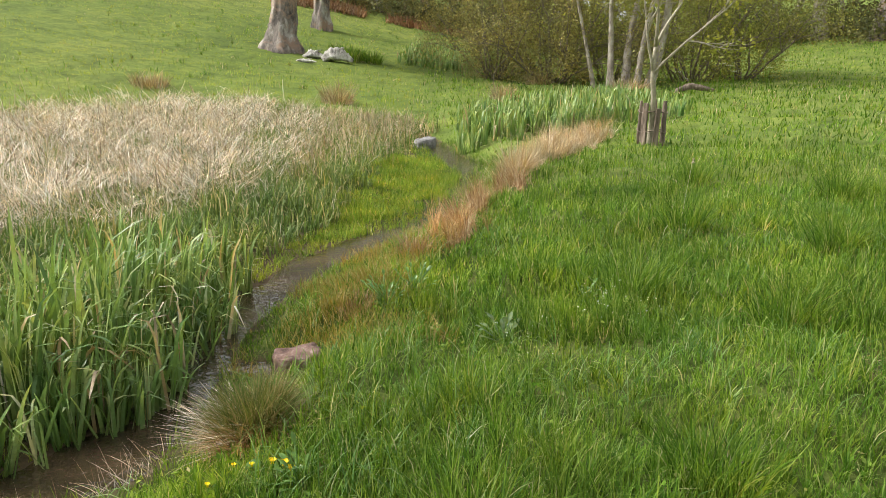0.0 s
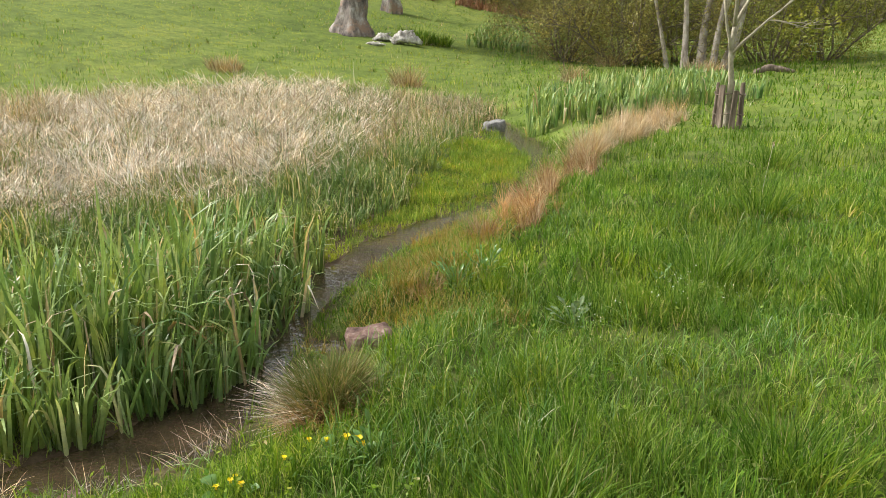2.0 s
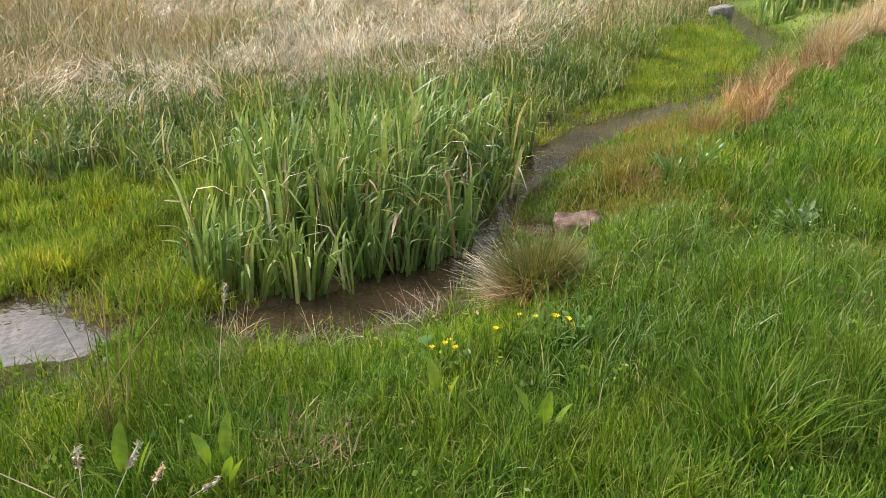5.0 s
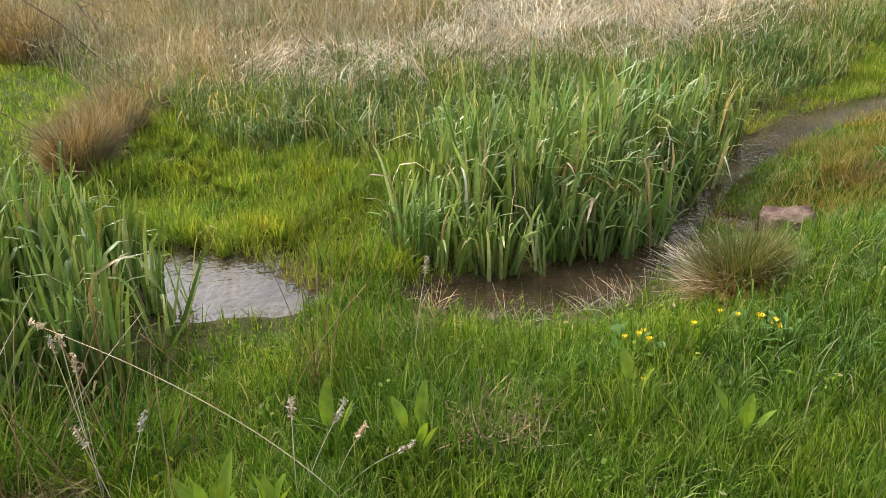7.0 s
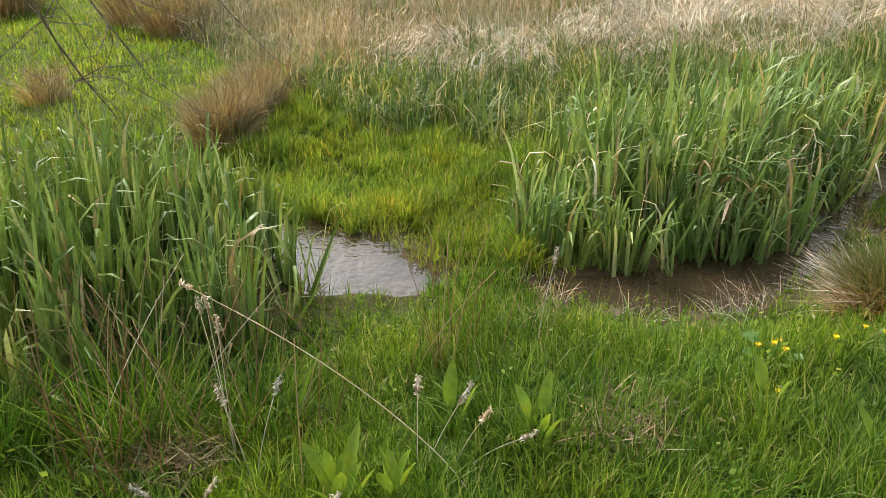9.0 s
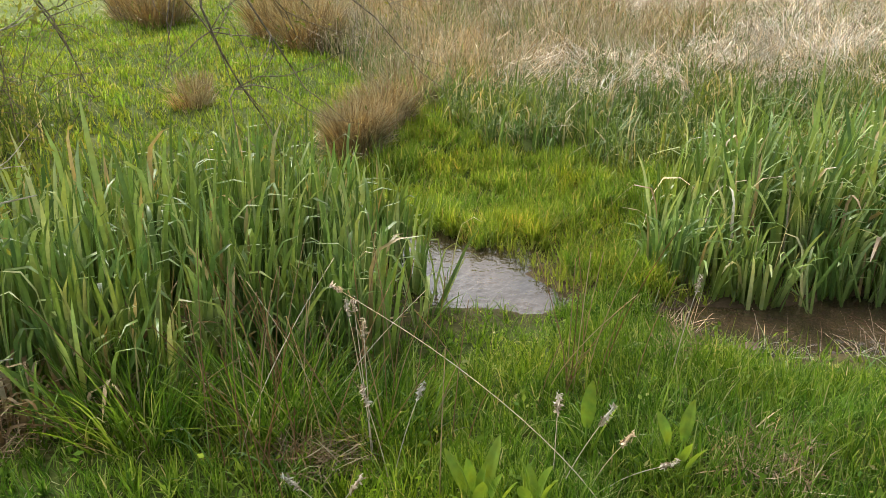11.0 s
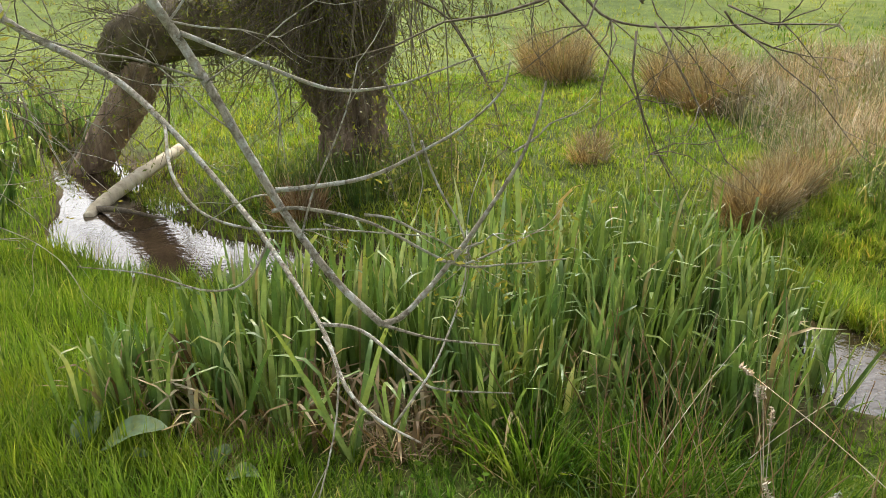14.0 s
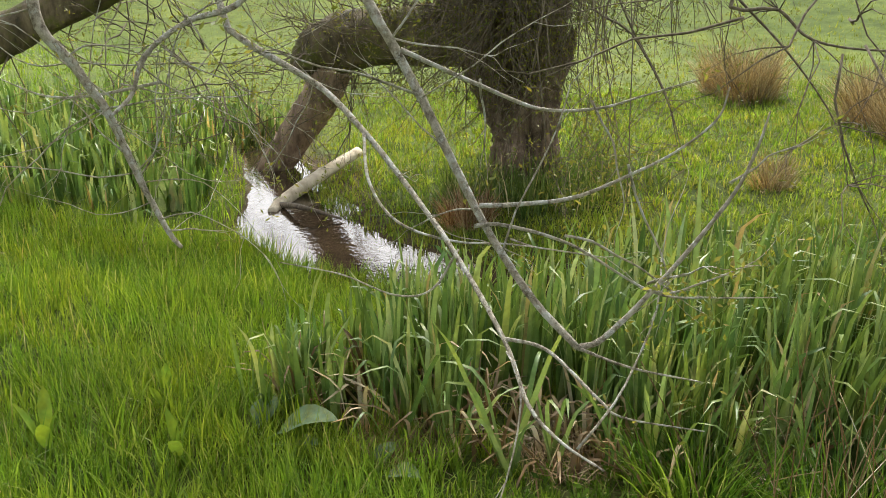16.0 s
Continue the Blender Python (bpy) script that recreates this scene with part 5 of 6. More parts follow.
# leafy shoots that hang down over the pollard head and the arch
hung, hung_leaf = [], []
SPRAYS = ((-4.79, .32, 1.02), (-4.29, .4, .75), (-4.54, .38, .85), (-4.55, .07, .74), (-4.4, .55, .87))
for j in range(150):
    u = g.random()
    q = np.array((WX + g.uniform(.35, .75), WY - .55 + 1.15 * u, wz + g.uniform(1.5, 2.6))) if j < 110 else np.array((-8.0 - .5 * u + .3, .1 - 1.5 * u, 1.62))
    ln = g.uniform(.3, .9) if j < 110 else g.uniform(.15, .4)
    w = np.array((g.uniform(.0, .35), g.normal(0, .22), -1 if j < 110 else g.uniform(-.6, .9)))
    p = [q + w * ln * k + (0, 0, -.12 * ln * k * k) + g.normal(0, .02, 3) for k in np.linspace(0, 1, 5)]
    hung.append((p, np.linspace(.007, .002, 5), 4))
    hung_leaf += [p[k] + (p[k + 1] - p[k]) * g.random() for k in (1, 1, 2, 2, 3, 3, 3)]
for j in range(20):
    q = np.array((WX + g.uniform(.3, 1.2), WY + g.uniform(.3, 1.1), wz + g.uniform(.05, .5)))
    w, ln = np.array((g.normal(.2, .3), g.normal(.1, .3), 1.0)), g.uniform(.5, 1.3)
    p = [q + w * ln * k + (0, 0, -.3 * ln * k * k) + g.normal(0, .02, 3) for k in np.linspace(0, 1, 6)]
    hung.append((p, np.linspace(.0035, .0015, 6), 4))
    hung_leaf += [p[k] + (p[k + 1] - p[k]) * g.random() for k in (1, 1, 2, 2, 3, 3, 4, 4, 4)]
# leafy sprays that hang before the trunk
for x, y, z in SPRAYS:
    for j in range(2):
        e = np.array((x, y, z)) + g.normal(0, .14, 3)
        q = np.array((x - .5 + g.normal(0, .1), y + g.normal(0, .15), 2.7))
        p = [q + (e - q) * k + (.1 * math.sin(5 * k), .22 * math.sin(3.14 * k) * math.sin(9 * x + j), -.25 * math.sin(3.14 * k)) + g.normal(0, .02, 3) for k in np.linspace(0, 1, 8)]
        hung.append((p, np.linspace(.005, .0015, 8), 4))
        for k in (4, 5, 5, 6, 6, 6, 6):
            w = g.normal(0, 1, 3) * (.12, .12, .1)
            b = p[k] + (p[k + 1] - p[k]) * g.random()
            hung.append(([b, b + w * .5, b + w + (0, 0, -.03)], [.002, .0015, .001], 3))
            hung_leaf += [b + w * .4, b + w * .7, b + w, b + w]
part("hanging_shoot", tubes(hung, 0, 0, 1), DARK_TWIG, willow, "fine shoots hanging over the pollard head", kind="stuff")
part("young_leaf", foliage(hung_leaf, 3, .03, .031, g, .36, .5), WILLOW_LEAF, willow, kind="stuff")

# the crown above, unseen and added to shade the irises: whippy shoots and young leaves
crown, shade_tips = [], []
for j in range(8):
    a = j * 2.4
    w = (0.75 * math.cos(a), 0.75 * math.sin(a), 1.0)
    grow((WX + .3 * math.cos(a), WY + .3 * math.sin(a), wz + 2.4), w, 1.9, .05, 2, g, crown, shade_tips, .16, .03, (3, 4), 5, 0.75)
part("crown_shoots", tubes(crown, 0, 0, 1), DARK_TWIG, willow, kind="stuff")
part("crown", foliage(shade_tips, 4, .22, .075, g, .34, .3), WILLOW_LEAF, willow, "loose unseen crown of young leaves, added to shade the irises", kind="stuff")

# bleached log that lies across the pool
LX0, LY0, LX1, LY1 = -7.35, -1.84, -8.84, -1.27
lz0, lz1 = 0.05, 0.15
log = thing("fallen_log", ((LX0 + LX1) / 2, (LY0 + LY1) / 2, 0.05), "bleached barkless log lying half in the pool", "log")
part("stem", tube([(LX0 + .25, LY0 - .05, .02), (LX0, LY0, lz0), (LX0 * .6 + LX1 * .4, LY0 * .6 + LY1 * .4 + .02, .13), (LX1, LY1, lz1 + .04)], [.045, .058, .062, .056], 14, 0.12, 2, 8), LOG_WOOD, log)
part("snag", tube([(LX0 + .1, LY0, .05), (LX0 + .45, LY0 + .25, .12), (LX0 + .6, LY0 + .6, .05)], [.03, .022, .01], 6, 0.1, 4, 4), DARK_TWIG, log, "dark waterlogged snag")

# far fence posts
for i in range(4):
    x, y = -19.2 - 1.3 * i, 22.6 - 1.1 * i
    z = ground_z(x, y)
    post = thing("fence_post", (x, y, z), "grey wooden fence post across the meadow", "fence post", "fence across the meadow")
    part("shaft", tube([(x, y, z - .2), (x, y, z + .6), (x + .01, y, z + 1.15)], [.07, .065, .06], 8, .05, i, 2), STAKE_WOOD, post)


# ---------- tussocks, stones, flowers and weeds ----------
def tussock(x, y, n, tall, rad, mat, label, seed, group="", wide=0.007, dead=None, dead_az=0.0, name="rush_tussock"):
    g = np.random.default_rng(seed)
    z = ground_z(x, y)
    t = thing(name, (x, y, z), label, "rush", group)

    def tuft(n, tall, rad, lo, hi, az=None):
        a, q = g.uniform(0, 6.283, n), rad * 0.6 * np.sqrt(g.random(n))
        bx, by = x + q * np.cos(a), y + q * np.sin(a)
        az = a + g.normal(0, 0.9, n) if az is None else az + g.normal(0, 0.55, n)
        return blades(np.stack([bx, by, height(bx, by) - .02], 1), tall * g.uniform(.5, 1.15, n), wide * g.uniform(.6, 1.4, n), az,
                      lo + 0.9 * q / rad * g.random(n), g.uniform(0.1, hi, n), 5, 0.45, g.uniform(-1.5, 1.5, n))

    part("tuft", tuft(n, tall, rad, 0.05, 1.5), mat, t, kind="stuff")
    if dead:
        part("dead_tuft", tuft(n // 7, tall * 1.25, rad * 1.0, 0.8, 0.9, dead_az), dead, t, "pale dead stems trailing to the water", kind="stuff")
        part("thatch", tuft(n * 2 // 3, tall * 0.8, rad * 1.1, 0.6, 1.3), RED_GRASS, t, kind="stuff")
    elif name == "grass_tuft":
        part("thatch", tuft(n // 6, tall * 0.5, rad * 1.1, 0.5, 1.6), BUFF, t, kind="stuff")
    else:
        part("thatch", tuft(n // 2, tall * 0.6, rad * 1.1, 0.4, 1.8), BUFF, t, "matted pale dead blades", kind="stuff")
    return t


tussock(-0.82, 3.22, 2300, 0.31, 0.2, RUSH_GREEN, "rush tussock with pale dead stems trailing into the brook", 1, wide=0.0045, dead=STRAW, dead_az=3.1)
for i, (x, y, n, tall, rad) in enumerate(((-5.06, 2.87, 1900, .42, .28), (-5.4, 3.35, 1200, .40, .36), (-5.75, 3.85, 800, .44, .42), (-6.95, 2.45, 300, .32, .28), (-7.5, 2.7, 200, .25, .2), (-12.3, 4.1, 1000, .85, .8), (-11.6, 4.0, 600, .8, .6),
                                         (-9.5, 4.75, 1000, .8, .6), (-8.7, 4.7, 800, .7, .5), (-10.5, 5.4, 900, .65, .7), (-9.0, 24.5, 350, .5, .9), (-3.2, 23.5, 300, .75, .7), (3.4, 30.5, 250, .7, .7), (1.7, 24.8, 250, .6, .5))):
    tussock(x, y, n, tall, rad, RUSH, "brown dead rush tussock in short green grass", 10 + i, "brown rush tussocks", wide=0.003 + 0.00068 * math.hypot(x, y) ** 0.9)
for i, (x, y, tall) in enumerate(((1.25, 4.95, .42), (2.05, 6.6, .4), (1.95, 4.25, .34), (4.0, 7.9, .42), (.1, 2.2, .3), (3.0, 9.5, .4), (2.9, 5.7, .35), (1.0, 2.6, .3), (-2.3, .72, .42), (-2.5, .35, .36), (-2.1, 1.0, .3))):
    tussock(x, y, 420, tall, 0.30, MEADOW, "taller tuft of dark green meadow grass", 50 + i, "taller grass tufts", wide=0.006, name="grass_tuft")


for i, (x, y, tall, rad) in enumerate(tussock_spots):
    tussock(x, y, 300, tall, rad, MEADOW, "dark nettles and grass behind the dead wood", 80 + i, "rank growth by the dead wood", wide=0.03, name="grass_tuft")
for i, (x, y, tall, mat) in enumerate(((-.72, 5.03, .2, TAWNY), (-.55, 4.93, .15, RED_GRASS), (-.48, 5.36, .22, TAWNY), (-.7, 5.4, .2, TAWNY), (-.24, 6.25, .26, RED_GRASS), (-.64, 4.35, .12, TAWNY), (-.35, 5.75, .2, TAWNY))):
    tussock(x, y, 260, tall, 0.17, mat, "tawny dead grass tuft on the brook's bank", 120 + i, "tawny tufts on the bank", wide=0.005, name="grass_tuft")
tussock(-6.4, -.2, 420, 0.32, 0.32, RED_GRASS, "reddish dead sedge leaning at the pool's edge", 93, wide=0.009)
tussock(6.2, 27.7, 260, 0.45, 1.1, RUSSET, "rusty dead bracken and grass at the birches' foot", 91, wide=0.03, name="grass_tuft")


def stone(name, x, y, z, sx, sy, sz, turn, mat, label, seed):
    bm = bmesh.new()
    bmesh.ops.create_icosphere(bm, subdivisions=4, radius=0.5)
    for v in bm.verts:
        # squarish, flat-topped block
        v.co *= (sum(abs(c * 2) ** 4 for c in v.co)) ** -0.22
        v.co.z = min(v.co.z, 0.36 + 0.05 * noise.noise(v.co * 3))
        v.co *= 1 + 0.16 * noise.noise(v.co * 2.3 + Vector((seed, 0, 0))) + 0.12 * noise.noise(v.co * 6 + Vector((0, seed, 0)))
        v.co = Vector((v.co.x * sx, v.co.y * sy, v.co.z * sz))
    me = bpy.data.meshes.new(name)
    bm.to_mesh(me)
    bm.free()
    me.polygons.foreach_set("use_smooth", [True] * len(me.polygons))
    me.materials.append(mat)
    ob = new(name, me)
    ob.matrix_world = pose(x, y, z, 4, -6, turn)
    return tagged(ob, label, "stone")


stone("stone", -0.81, 4.3, ground_z(-.82, 4.3) + .05, 0.28, 0.2, 0.24, 12, STONE, "worn reddish stone at the brook's edge", 3)
stone("stone", -0.42, 16.1, 0.10, 0.42, 0.30, 0.34, 30, GREY_STONE, "grey stone in the far brook bed", 8)
stone("stone", -1.74, 2.66, 0.04, 0.10, 0.07, 0.06, 50, STONE, "small brown stone in the shallows", 5)


def leaf_shape(base, az, pitch, length, width, curl, g, wave=0.12, segs=7, across=4, stalk=0.0):
    """A broad leaf with a midrib trough, a wavy edge and a curling tip."""
    d, up = np.array([math.cos(az), math.sin(az), 0]), np.array([0, 0, 1.0])
    side = np.array([-math.sin(az), math.cos(az), 0])
    rows, at, ang = [], np.array(base, float), pitch
    at = at + stalk * (math.cos(pitch) * d + math.sin(pitch) * up)
    for k in range(segs + 1):
        s = k / segs
        w = width * 0.5 * (math.sin(math.pi * min(1, s * 0.92 + 0.08)) ** 0.75)
        nrm = -math.sin(ang) * d + math.cos(ang) * up
        rows.append([at + side * w * u + nrm * (abs(u) * w * 0.3 + wave * w * math.sin(6 * s + 4 * u + az) * abs(u)) for u in np.linspace(-1, 1, across + 1)])
        at = at + length / segs * (math.cos(ang) * d + math.sin(ang) * up)
        ang -= curl / segs
    v = np.array(rows).reshape(-1, 3)
    n = across + 1
    k, j = np.meshgrid(np.arange(segs), np.arange(across), indexing="ij")
    return v, [np.stack([k * n + j, k * n + j + 1, (k + 1) * n + j + 1, (k + 1) * n + j], -1).reshape(-1, 4)]


def leafy(name, x, y, leaves, mat, label, category, seed, group=""):
    """leaves: rows of azimuth, pitch, length, width, curl, stalk."""
    g = np.random.default_rng(seed)
    z = ground_z(x, y)
    t = thing(name, (x, y, z), label, category, group)
    for az, pitch, length, width, curl, stalk in leaves:
        part("leaf", leaf_shape((x, y, z), az, pitch, length, width, curl, g, stalk=stalk), mat, t)
        if stalk:
            e = np.array((x, y, z)) + (stalk + .01) * np.array((math.cos(pitch) * math.cos(az), math.cos(pitch) * math.sin(az), math.sin(pitch)))
            part("stalk", tube([(x, y, z - .02), (np.array((x, y, z)) + e) / 2, e], [.005, .004, .003], 5), mat, t)
    return t


def dock_leaves(g, n, size):
    return [(i * 6.283 / n + g.uniform(-.4, .4), g.uniform(1.1, 1.5), size * g.uniform(.7, 1.1), size * g.uniform(.24, .34), g.uniform(.0, .5), g.uniform(.07, .14)) for i in range(n)]


g = np.random.default_rng(77)
for x, y, n, size in ((-.84, 2.0, 3, .13), (-.5, 1.98, 4, .13), (-1.26, 1.4, 3, .12), (-1.5, 1.3, 3, .14), (-1.24, 1.38, 2, .12), (-1.46, .84, 9, .15), (-1.36, .94, 5, .13), (-2.62, -1.75, 4, .16), (-2.9, -1.45, 4, .14), (-2.55, -1.3, 3, .14)):
    leafy("dock_plant", x, y, dock_leaves(g, n, size), DOCK, "young yellow-green dock with upright leaves in grass", "dock", 1, "dock plants")
for i, (x, y, n, size, mat, label) in enumerate(((-.36, 4.95, 22, .055, MARIGOLD, "low clump of dark green nettles on the bank"), (-.2, 5.2, 22, .055, MARIGOLD, "low clump of dark green nettles on the bank"),
                                                (.36, 4.31, 14, .07, BURDOCK, "silvery-green herb with jagged leaves in grass"), (-.5, 2.63, 14, .05, MARIGOLD, "low clump of dark green nettles on the bank"), (.95, 5.0, 14, .05, MARIGOLD, "low clump of dark green nettles on the bank"))):
    herb = [(g.uniform(0, 6.283), g.uniform(.3, 1.3), size * g.uniform(.7, 1.2), size * g.uniform(.35, .55), g.uniform(.2, .9), g.uniform(.05, .2)) for k in range(n)]
    leafy("herb_clump", x, y, herb, mat, label, "herb", 30 + i, "herb clumps")
leafy("burdock_plant", -2.74, -1.12, [(1.45, .55, .22, .14, .7, .12), (1.3, .25, .17, .07, .3, .10), (2.9, .6, .15, .10, .8, .08)], BURDOCK, "burdock with large grey-green drooping leaves", "burdock", 2)
leafy("burdock_plant", -2.56, -.70, [(1.2, .5, .12, .08, .9, .07), (2.6, .6, .10, .07, .7, .06)], BURDOCK, "small burdock with grey-green leaves in grass", "burdock", 3)


def flower(t, x, y, z, size, lean, g):
    """Five cupped petals on a stalk, with a boss of stamens."""
    head = part("flower", tube([(x, y, z - .006), (x, y, z + .004)], [size * .16, size * .12], 8), PETAL, t)
    bpy.context.view_layer.update()
    for i in range(5):
        a = i * 1.2566 + lean
        part("petal", leaf_shape((x, y, z), a, 0.55, size * .5, size * .46, -.3, g, 0.05, 4, 2), PETAL, head)
    b = (x - .02 * math.cos(lean), y - .02 * math.sin(lean), ground_z(x, y) - .02)
    part("stalk", tube([b, (x - .01 * math.cos(lean), y, (b[2] + z) / 2), (x, y, z)], [.003, .0025, .002], 5), DOCK, t)


for cx, cy, heads in ((-.6, 2.68, ((-.02, .02, .045), (.03, .0, .05), (.055, -.02, .042), (-.1, .03, .03), (-.16, .0, .028))), (-.97, 2.40, ((0, 0, .034), (.05, -.03, .034), (-.05, -.01, .032), (.0, .05, .03), (.16, .12, .03), (.12, -.28, .026)))):
    g = np.random.default_rng(5)
    leaves = [(i * .9, g.uniform(.2, .7), g.uniform(.035, .055), g.uniform(.045, .065), .4, g.uniform(.06, .10)) for i in range(8)]
    t = leafy("marsh_marigold", cx, cy, leaves, MARIGOLD, "marsh marigold in bloom with round leaves and yellow flowers", "flower", 5, "marsh marigolds")
    for i, (dx, dy, size) in enumerate(heads):
        flower(t, cx + dx, cy + dy, ground_z(cx + dx, cy + dy) + g.uniform(.06, .10), size, i * 1.3, g)


def stalk(x, y, tx, ty, tall, seed, mat, label, head=0.05, sag=0.25, thick=.0017, drop=0.0):
    """A dry grass stem that bows towards tx, ty, with a spiky head."""
    g = np.random.default_rng(seed)
    z = ground_z(x, y)
    t = thing("dry_stalk", (x, y, z), label, "grass stalk", "dry grass stalks")
    p = [np.array((x + tx * s ** (1 + sag * 2), y + ty * s ** (1 + sag * 2), z - .02 + tall * (s - drop * s * s))) for s in np.linspace(0, 1, 6)]
    part("stem", tube(p, np.linspace(thick, thick * .6, 6), 5, 0, seed, 3), mat, t)
    if head:
        w = p[-1] - p[-2]
        w /= np.linalg.norm(w)
        n = 40
        s = g.random(n)
        base = p[-1] + w * (s * head)[:, None]
        part("seed_head", foliage(base, 1, .004, .02, g, .3), mat, t)
        part("rachis", tube([p[-1], p[-1] + w * head * .5, p[-1] + w * head], [thick * 1.6, thick * 2.2, thick * .5], 5), mat, t)
    return t


for i, (x, y, tx, ty, tall, head, drop) in enumerate(((-1.95, .86, -.16, .04, .46, .05, 0), (-1.93, .84, -.21, .1, .44, .045, 0), (-1.98, .87, -.1, .06, .40, .05, 0), (-1.2, 1.1, -.98, -.18, .62, .05, .35), (-1.78, .8, -.1, .0, .27, .06, 0), (-1.8, .82, .02, .08, .30, .06, 0),
                                                     (-1.42, 1.1, .05, .1, .25, .06, 0), (-1.44, 1.1, -.05, .06, .24, .05, 0), (-1.38, 1.18, .08, .02, .22, .06, 0), (-1.36, 1.2, .12, .1, .17, .05, .2), (-2.2, .86, -.3, -.1, .5, .0, 0), (-2.14, .5, -.2, .5, .55, .0, .1),
                                                     (-2.2, .8, .15, .35, .5, 0, 0), (-1.65, .6, -.1, -.1, .2, .05, 0), (-1.7, .5, .03, .1, .18, .05, 0), (-1.5, .7, .1, .06, .2, .05, 0), (-1.62, 1.9, .03, .04, .38, .06, 0), (2.1, 6.9, .05, 0, .6, .04, 0))):
    stalk(x, y, tx, ty, tall, 100 + i, STRAW, "dry pale grass stem with a spiky seed head", head, drop=drop)
for i in range(76):
    g = np.random.default_rng(900 + i)
    x, y = (g.normal(-2.15, .22), g.normal(.85, .25)) if i < 62 else (g.normal(-1.85, .08), g.normal(1.62, .1))
    stalk(x, y, g.normal(0, .12), g.normal(0, .12), g.uniform(.3, .7), 200 + i, RED_STEM, "thin reddish-brown dead stem standing in grass", 0.0, thick=.0022)

# trampled brown patches
for k, (cx, cy, rad, n) in enumerate(((-1.15, 1.66, .16, 420), (-1.76, 2.2, .11, 120), (-2.05, .72, .14, 420), (-2.75, -.6, .18, 500), (2.2, 3.4, .25, 300), (-2.72, .0, .2, 420), (-2.72, .55, .15, 300))):
    a, q = rng.uniform(0, 6.283, n), rad * np.sqrt(rng.random(n))
    x, y = cx + q * np.cos(a), cy + q * np.sin(a)
    b = grown(x, y)
    b[:, 2] += rng.uniform(.0, .07, n)
    stuff("dead_thatch", [blades(b, rng.uniform(.06, .16, n), rng.uniform(.003, .006, n), rng.uniform(0, 6.283, n), rng.uniform(.9, 1.6, n), rng.uniform(-.3, .6, n), 3, .5, rng.uniform(-1, 1, n))],
          WITHERED, "patch of trampled brown dead grass", "dead grass")

# dead grass that hangs over the near bank into the brook
x, y = rng.uniform(-2.3, -.9, 26000), rng.uniform(2.4, 4.2, 26000)
d, bank = to_brook(x, y)
m = bank & (d > -.01) & (d < .07) & (field(x, y, .16, 71) > .55)
x, y = x[m][:150], y[m][:150]
n = len(x)
d0, d1, d2 = to_brook(x, y)[0], to_brook(x + .01, y)[0], to_brook(x, y + .01)[0]
stuff("bank_fringe", [blades(grown(x, y), rng.uniform(.06, .24, n), rng.uniform(.0018, .0034, n), np.arctan2(d0 - d2, d0 - d1) + rng.normal(0, 1.0, n), rng.uniform(.2, 1.3, n), rng.uniform(.1, 1.0, n), 4, .5, rng.uniform(-1, 1, n))],
      STRAW, "dead pale grass hanging from the bank over water", "dead grass")

# withered iris leaves that hang at the bed's foot
x, y = over([(-3.25, -1.0), (-2.9, -.75), (-2.6, -.3), (-2.6, .6), (-2.75, 1.2), (-3.1, 1.3), (-3.1, .2), (-3.3, -.4)], 420)
n = len(x)
stuff("withered_iris", [blades(grown(x, y), rng.uniform(.2, .42, n), rng.uniform(.012, .024, n), rng.uniform(0, 6.283, n), rng.uniform(.1, .7, n), rng.uniform(.6, 2.2, n), 7, .4, rng.uniform(-1, 1, n), .25, kink=rng.uniform(.3, .8, n))],
      WITHERED, "withered brown iris leaves bent at the bed's foot", "dead leaves")
x, y = over(IRIS_A, 60)
n = len(x)
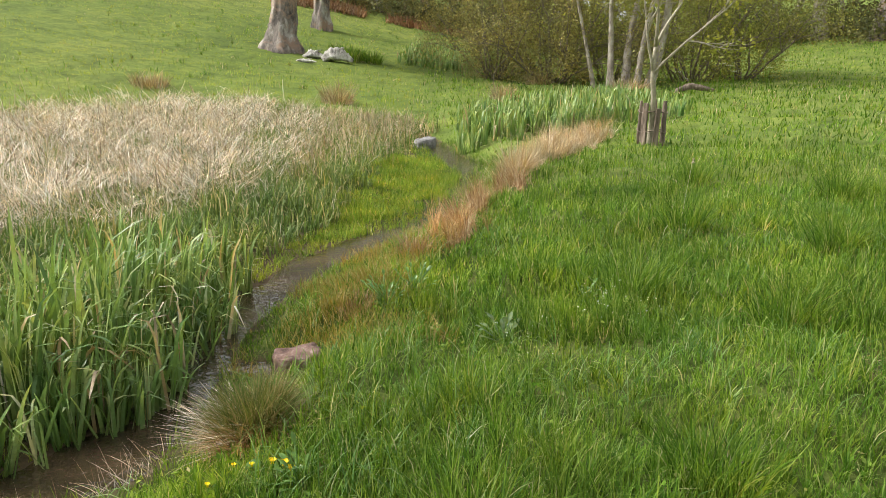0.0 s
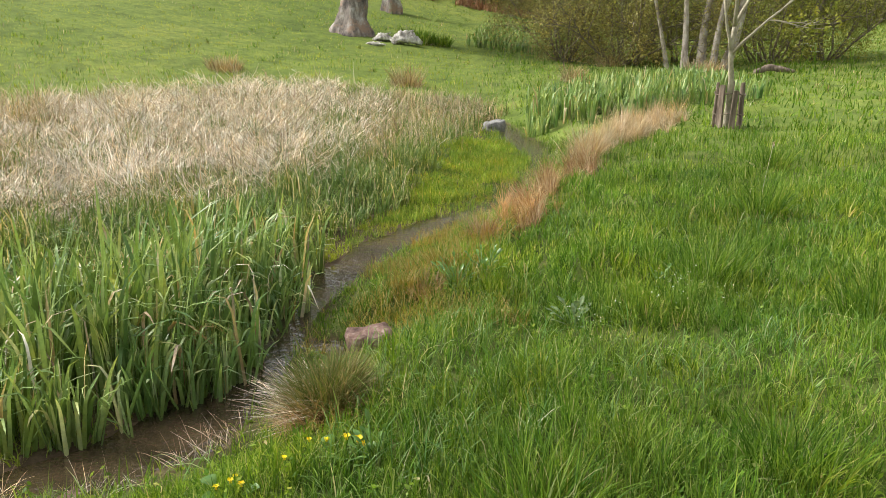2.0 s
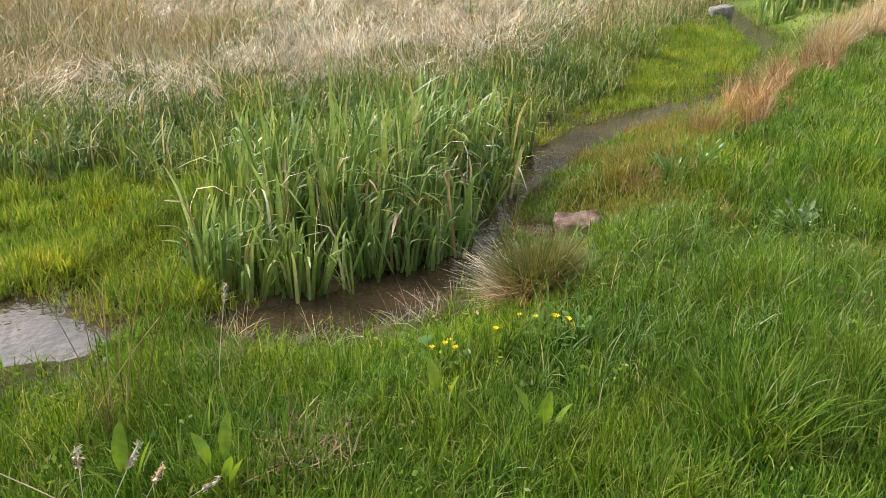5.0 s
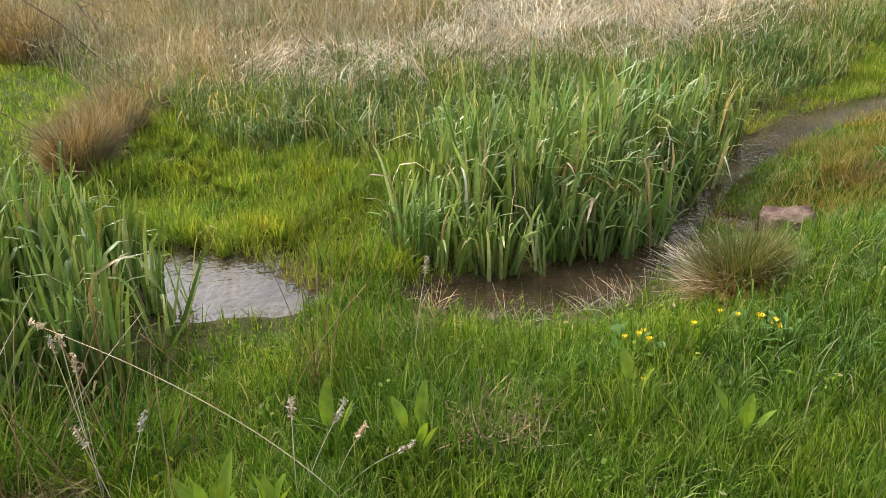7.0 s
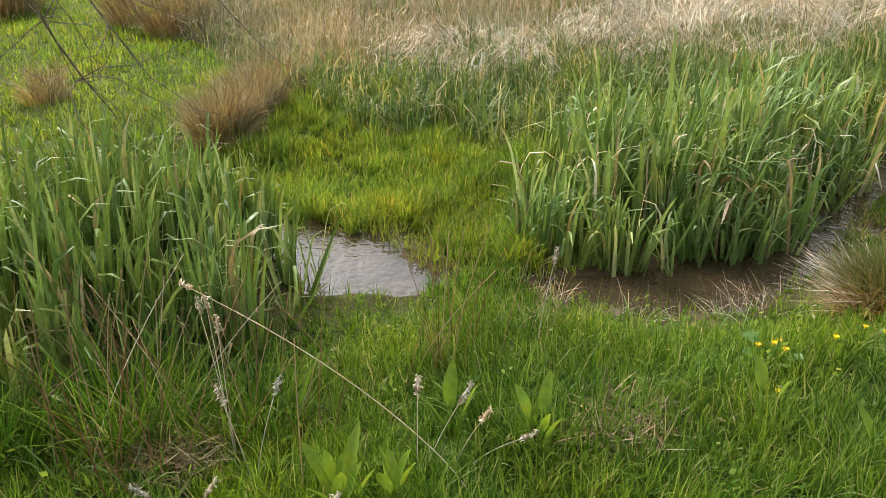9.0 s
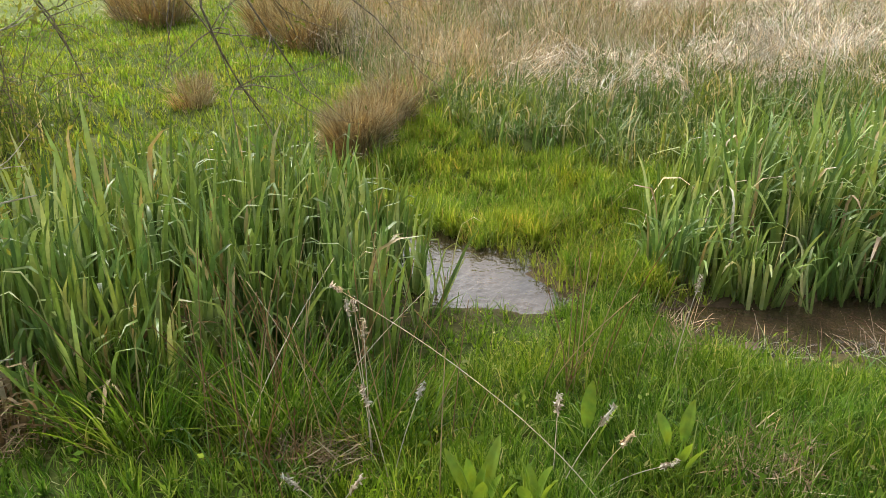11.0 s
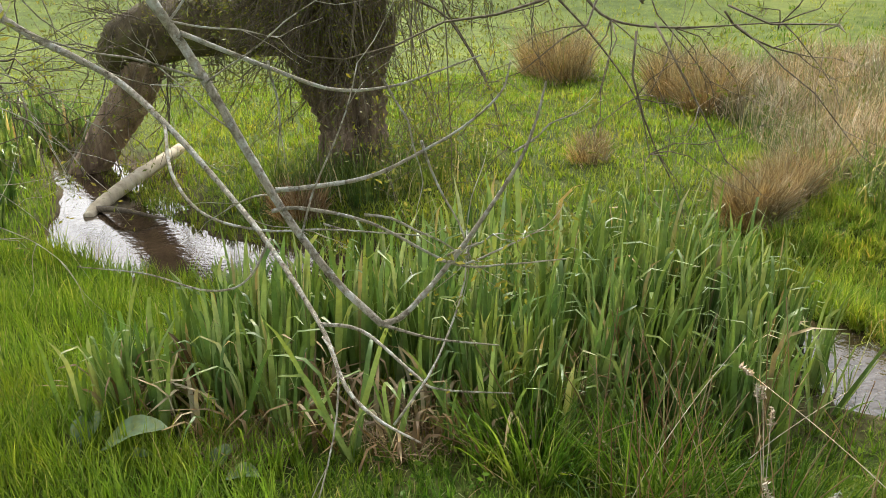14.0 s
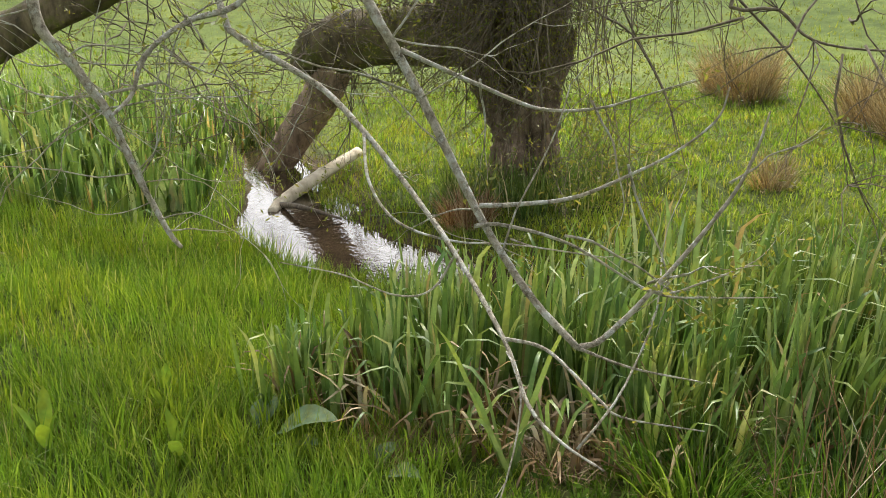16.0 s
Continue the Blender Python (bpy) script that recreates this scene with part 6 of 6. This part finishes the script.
stuff("withered_iris", [blades(np.stack([x, y, np.maximum(height(x, y), 0)], 1), rng.uniform(.4, .75, n), rng.uniform(.016, .026, n), rng.uniform(0, 6.283, n), rng.uniform(0, .3, n), rng.uniform(1.2, 2.6, n), 8, .4, rng.uniform(-1, 1, n), .25, kink=rng.uniform(.5, .85, n))],
      STRAW, "pale withered iris leaves among the green", "dead leaves")

# low herbs in the sward
n = 1300
x, y = scatter(n, 1.1, 5.5, -36, 100, 1.0)
z, d = zone(x, y)
m = (z == 1) & (field(x, y, .5, 41) > .45)
tips = np.repeat(np.stack([x[m], y[m], height(x[m], y[m]) + rng.uniform(.03, .10, m.sum())], 1), 1, 0)
v = foliage(tips, 6, .02, .026, rng, .5)
stuff("meadow_herbs", [v], MEADOW, "small broad-leaved herbs among the grass", "herbs")
g = np.random.default_rng(12)
for x, y in ((.93, 4.42), (.82, 4.2), (1.02, 4.12), (.45, 3.7)):
    z = ground_z(x, y)
    t = thing("white_cress", (x, y, z), "sprig of tiny white cress flowers in grass", "flower", "white cress sprigs")
    heads = np.stack([x + g.normal(0, .09, 14), y + g.normal(0, .09, 14), z + g.uniform(.22, .32, 14)], 1)
    for h in heads:
        part("stalk", tube([(x + (h[0] - x) * .2, y + (h[1] - y) * .2, z - .01), (x + (h[0] - x) * .7, y + (h[1] - y) * .7, z + .15), tuple(h)], [.0016, .0013, .001], 4), MEADOW, t)
    part("blossom", foliage(heads, 2, .006, .007, g, .9), WHITE_PETAL, t, kind="stuff")
for i, (a, r) in enumerate(((18.5, 26), (19.5, 27), (23.2, 30), (24.0, 30), (21.5, 28), (16.0, 24))):
    x, y = r * math.sin(radians(a)), r * math.cos(radians(a))
    z = ground_z(x, y)
    t = thing("cow_parsley", (x, y, z), "cow parsley with flat white flower heads on the ridge", "flower", "cow parsley on the ridge")
    for k in range(2):
        hx, hy, hz = x + g.normal(0, .25), y + g.normal(0, .25), z + g.uniform(.6, .95)
        part("stalk", tube([(x, y, z - .05), ((x + hx) / 2, (y + hy) / 2, z + .45), (hx, hy, hz)], [.012, .01, .006], 5), MEADOW, t)
        part("umbel", foliage(np.stack([hx + g.normal(0, .09, 20), hy + g.normal(0, .09, 20), np.full(20, hz)], 1), 1, .01, .018, g, .9), WHITE_PETAL, t)
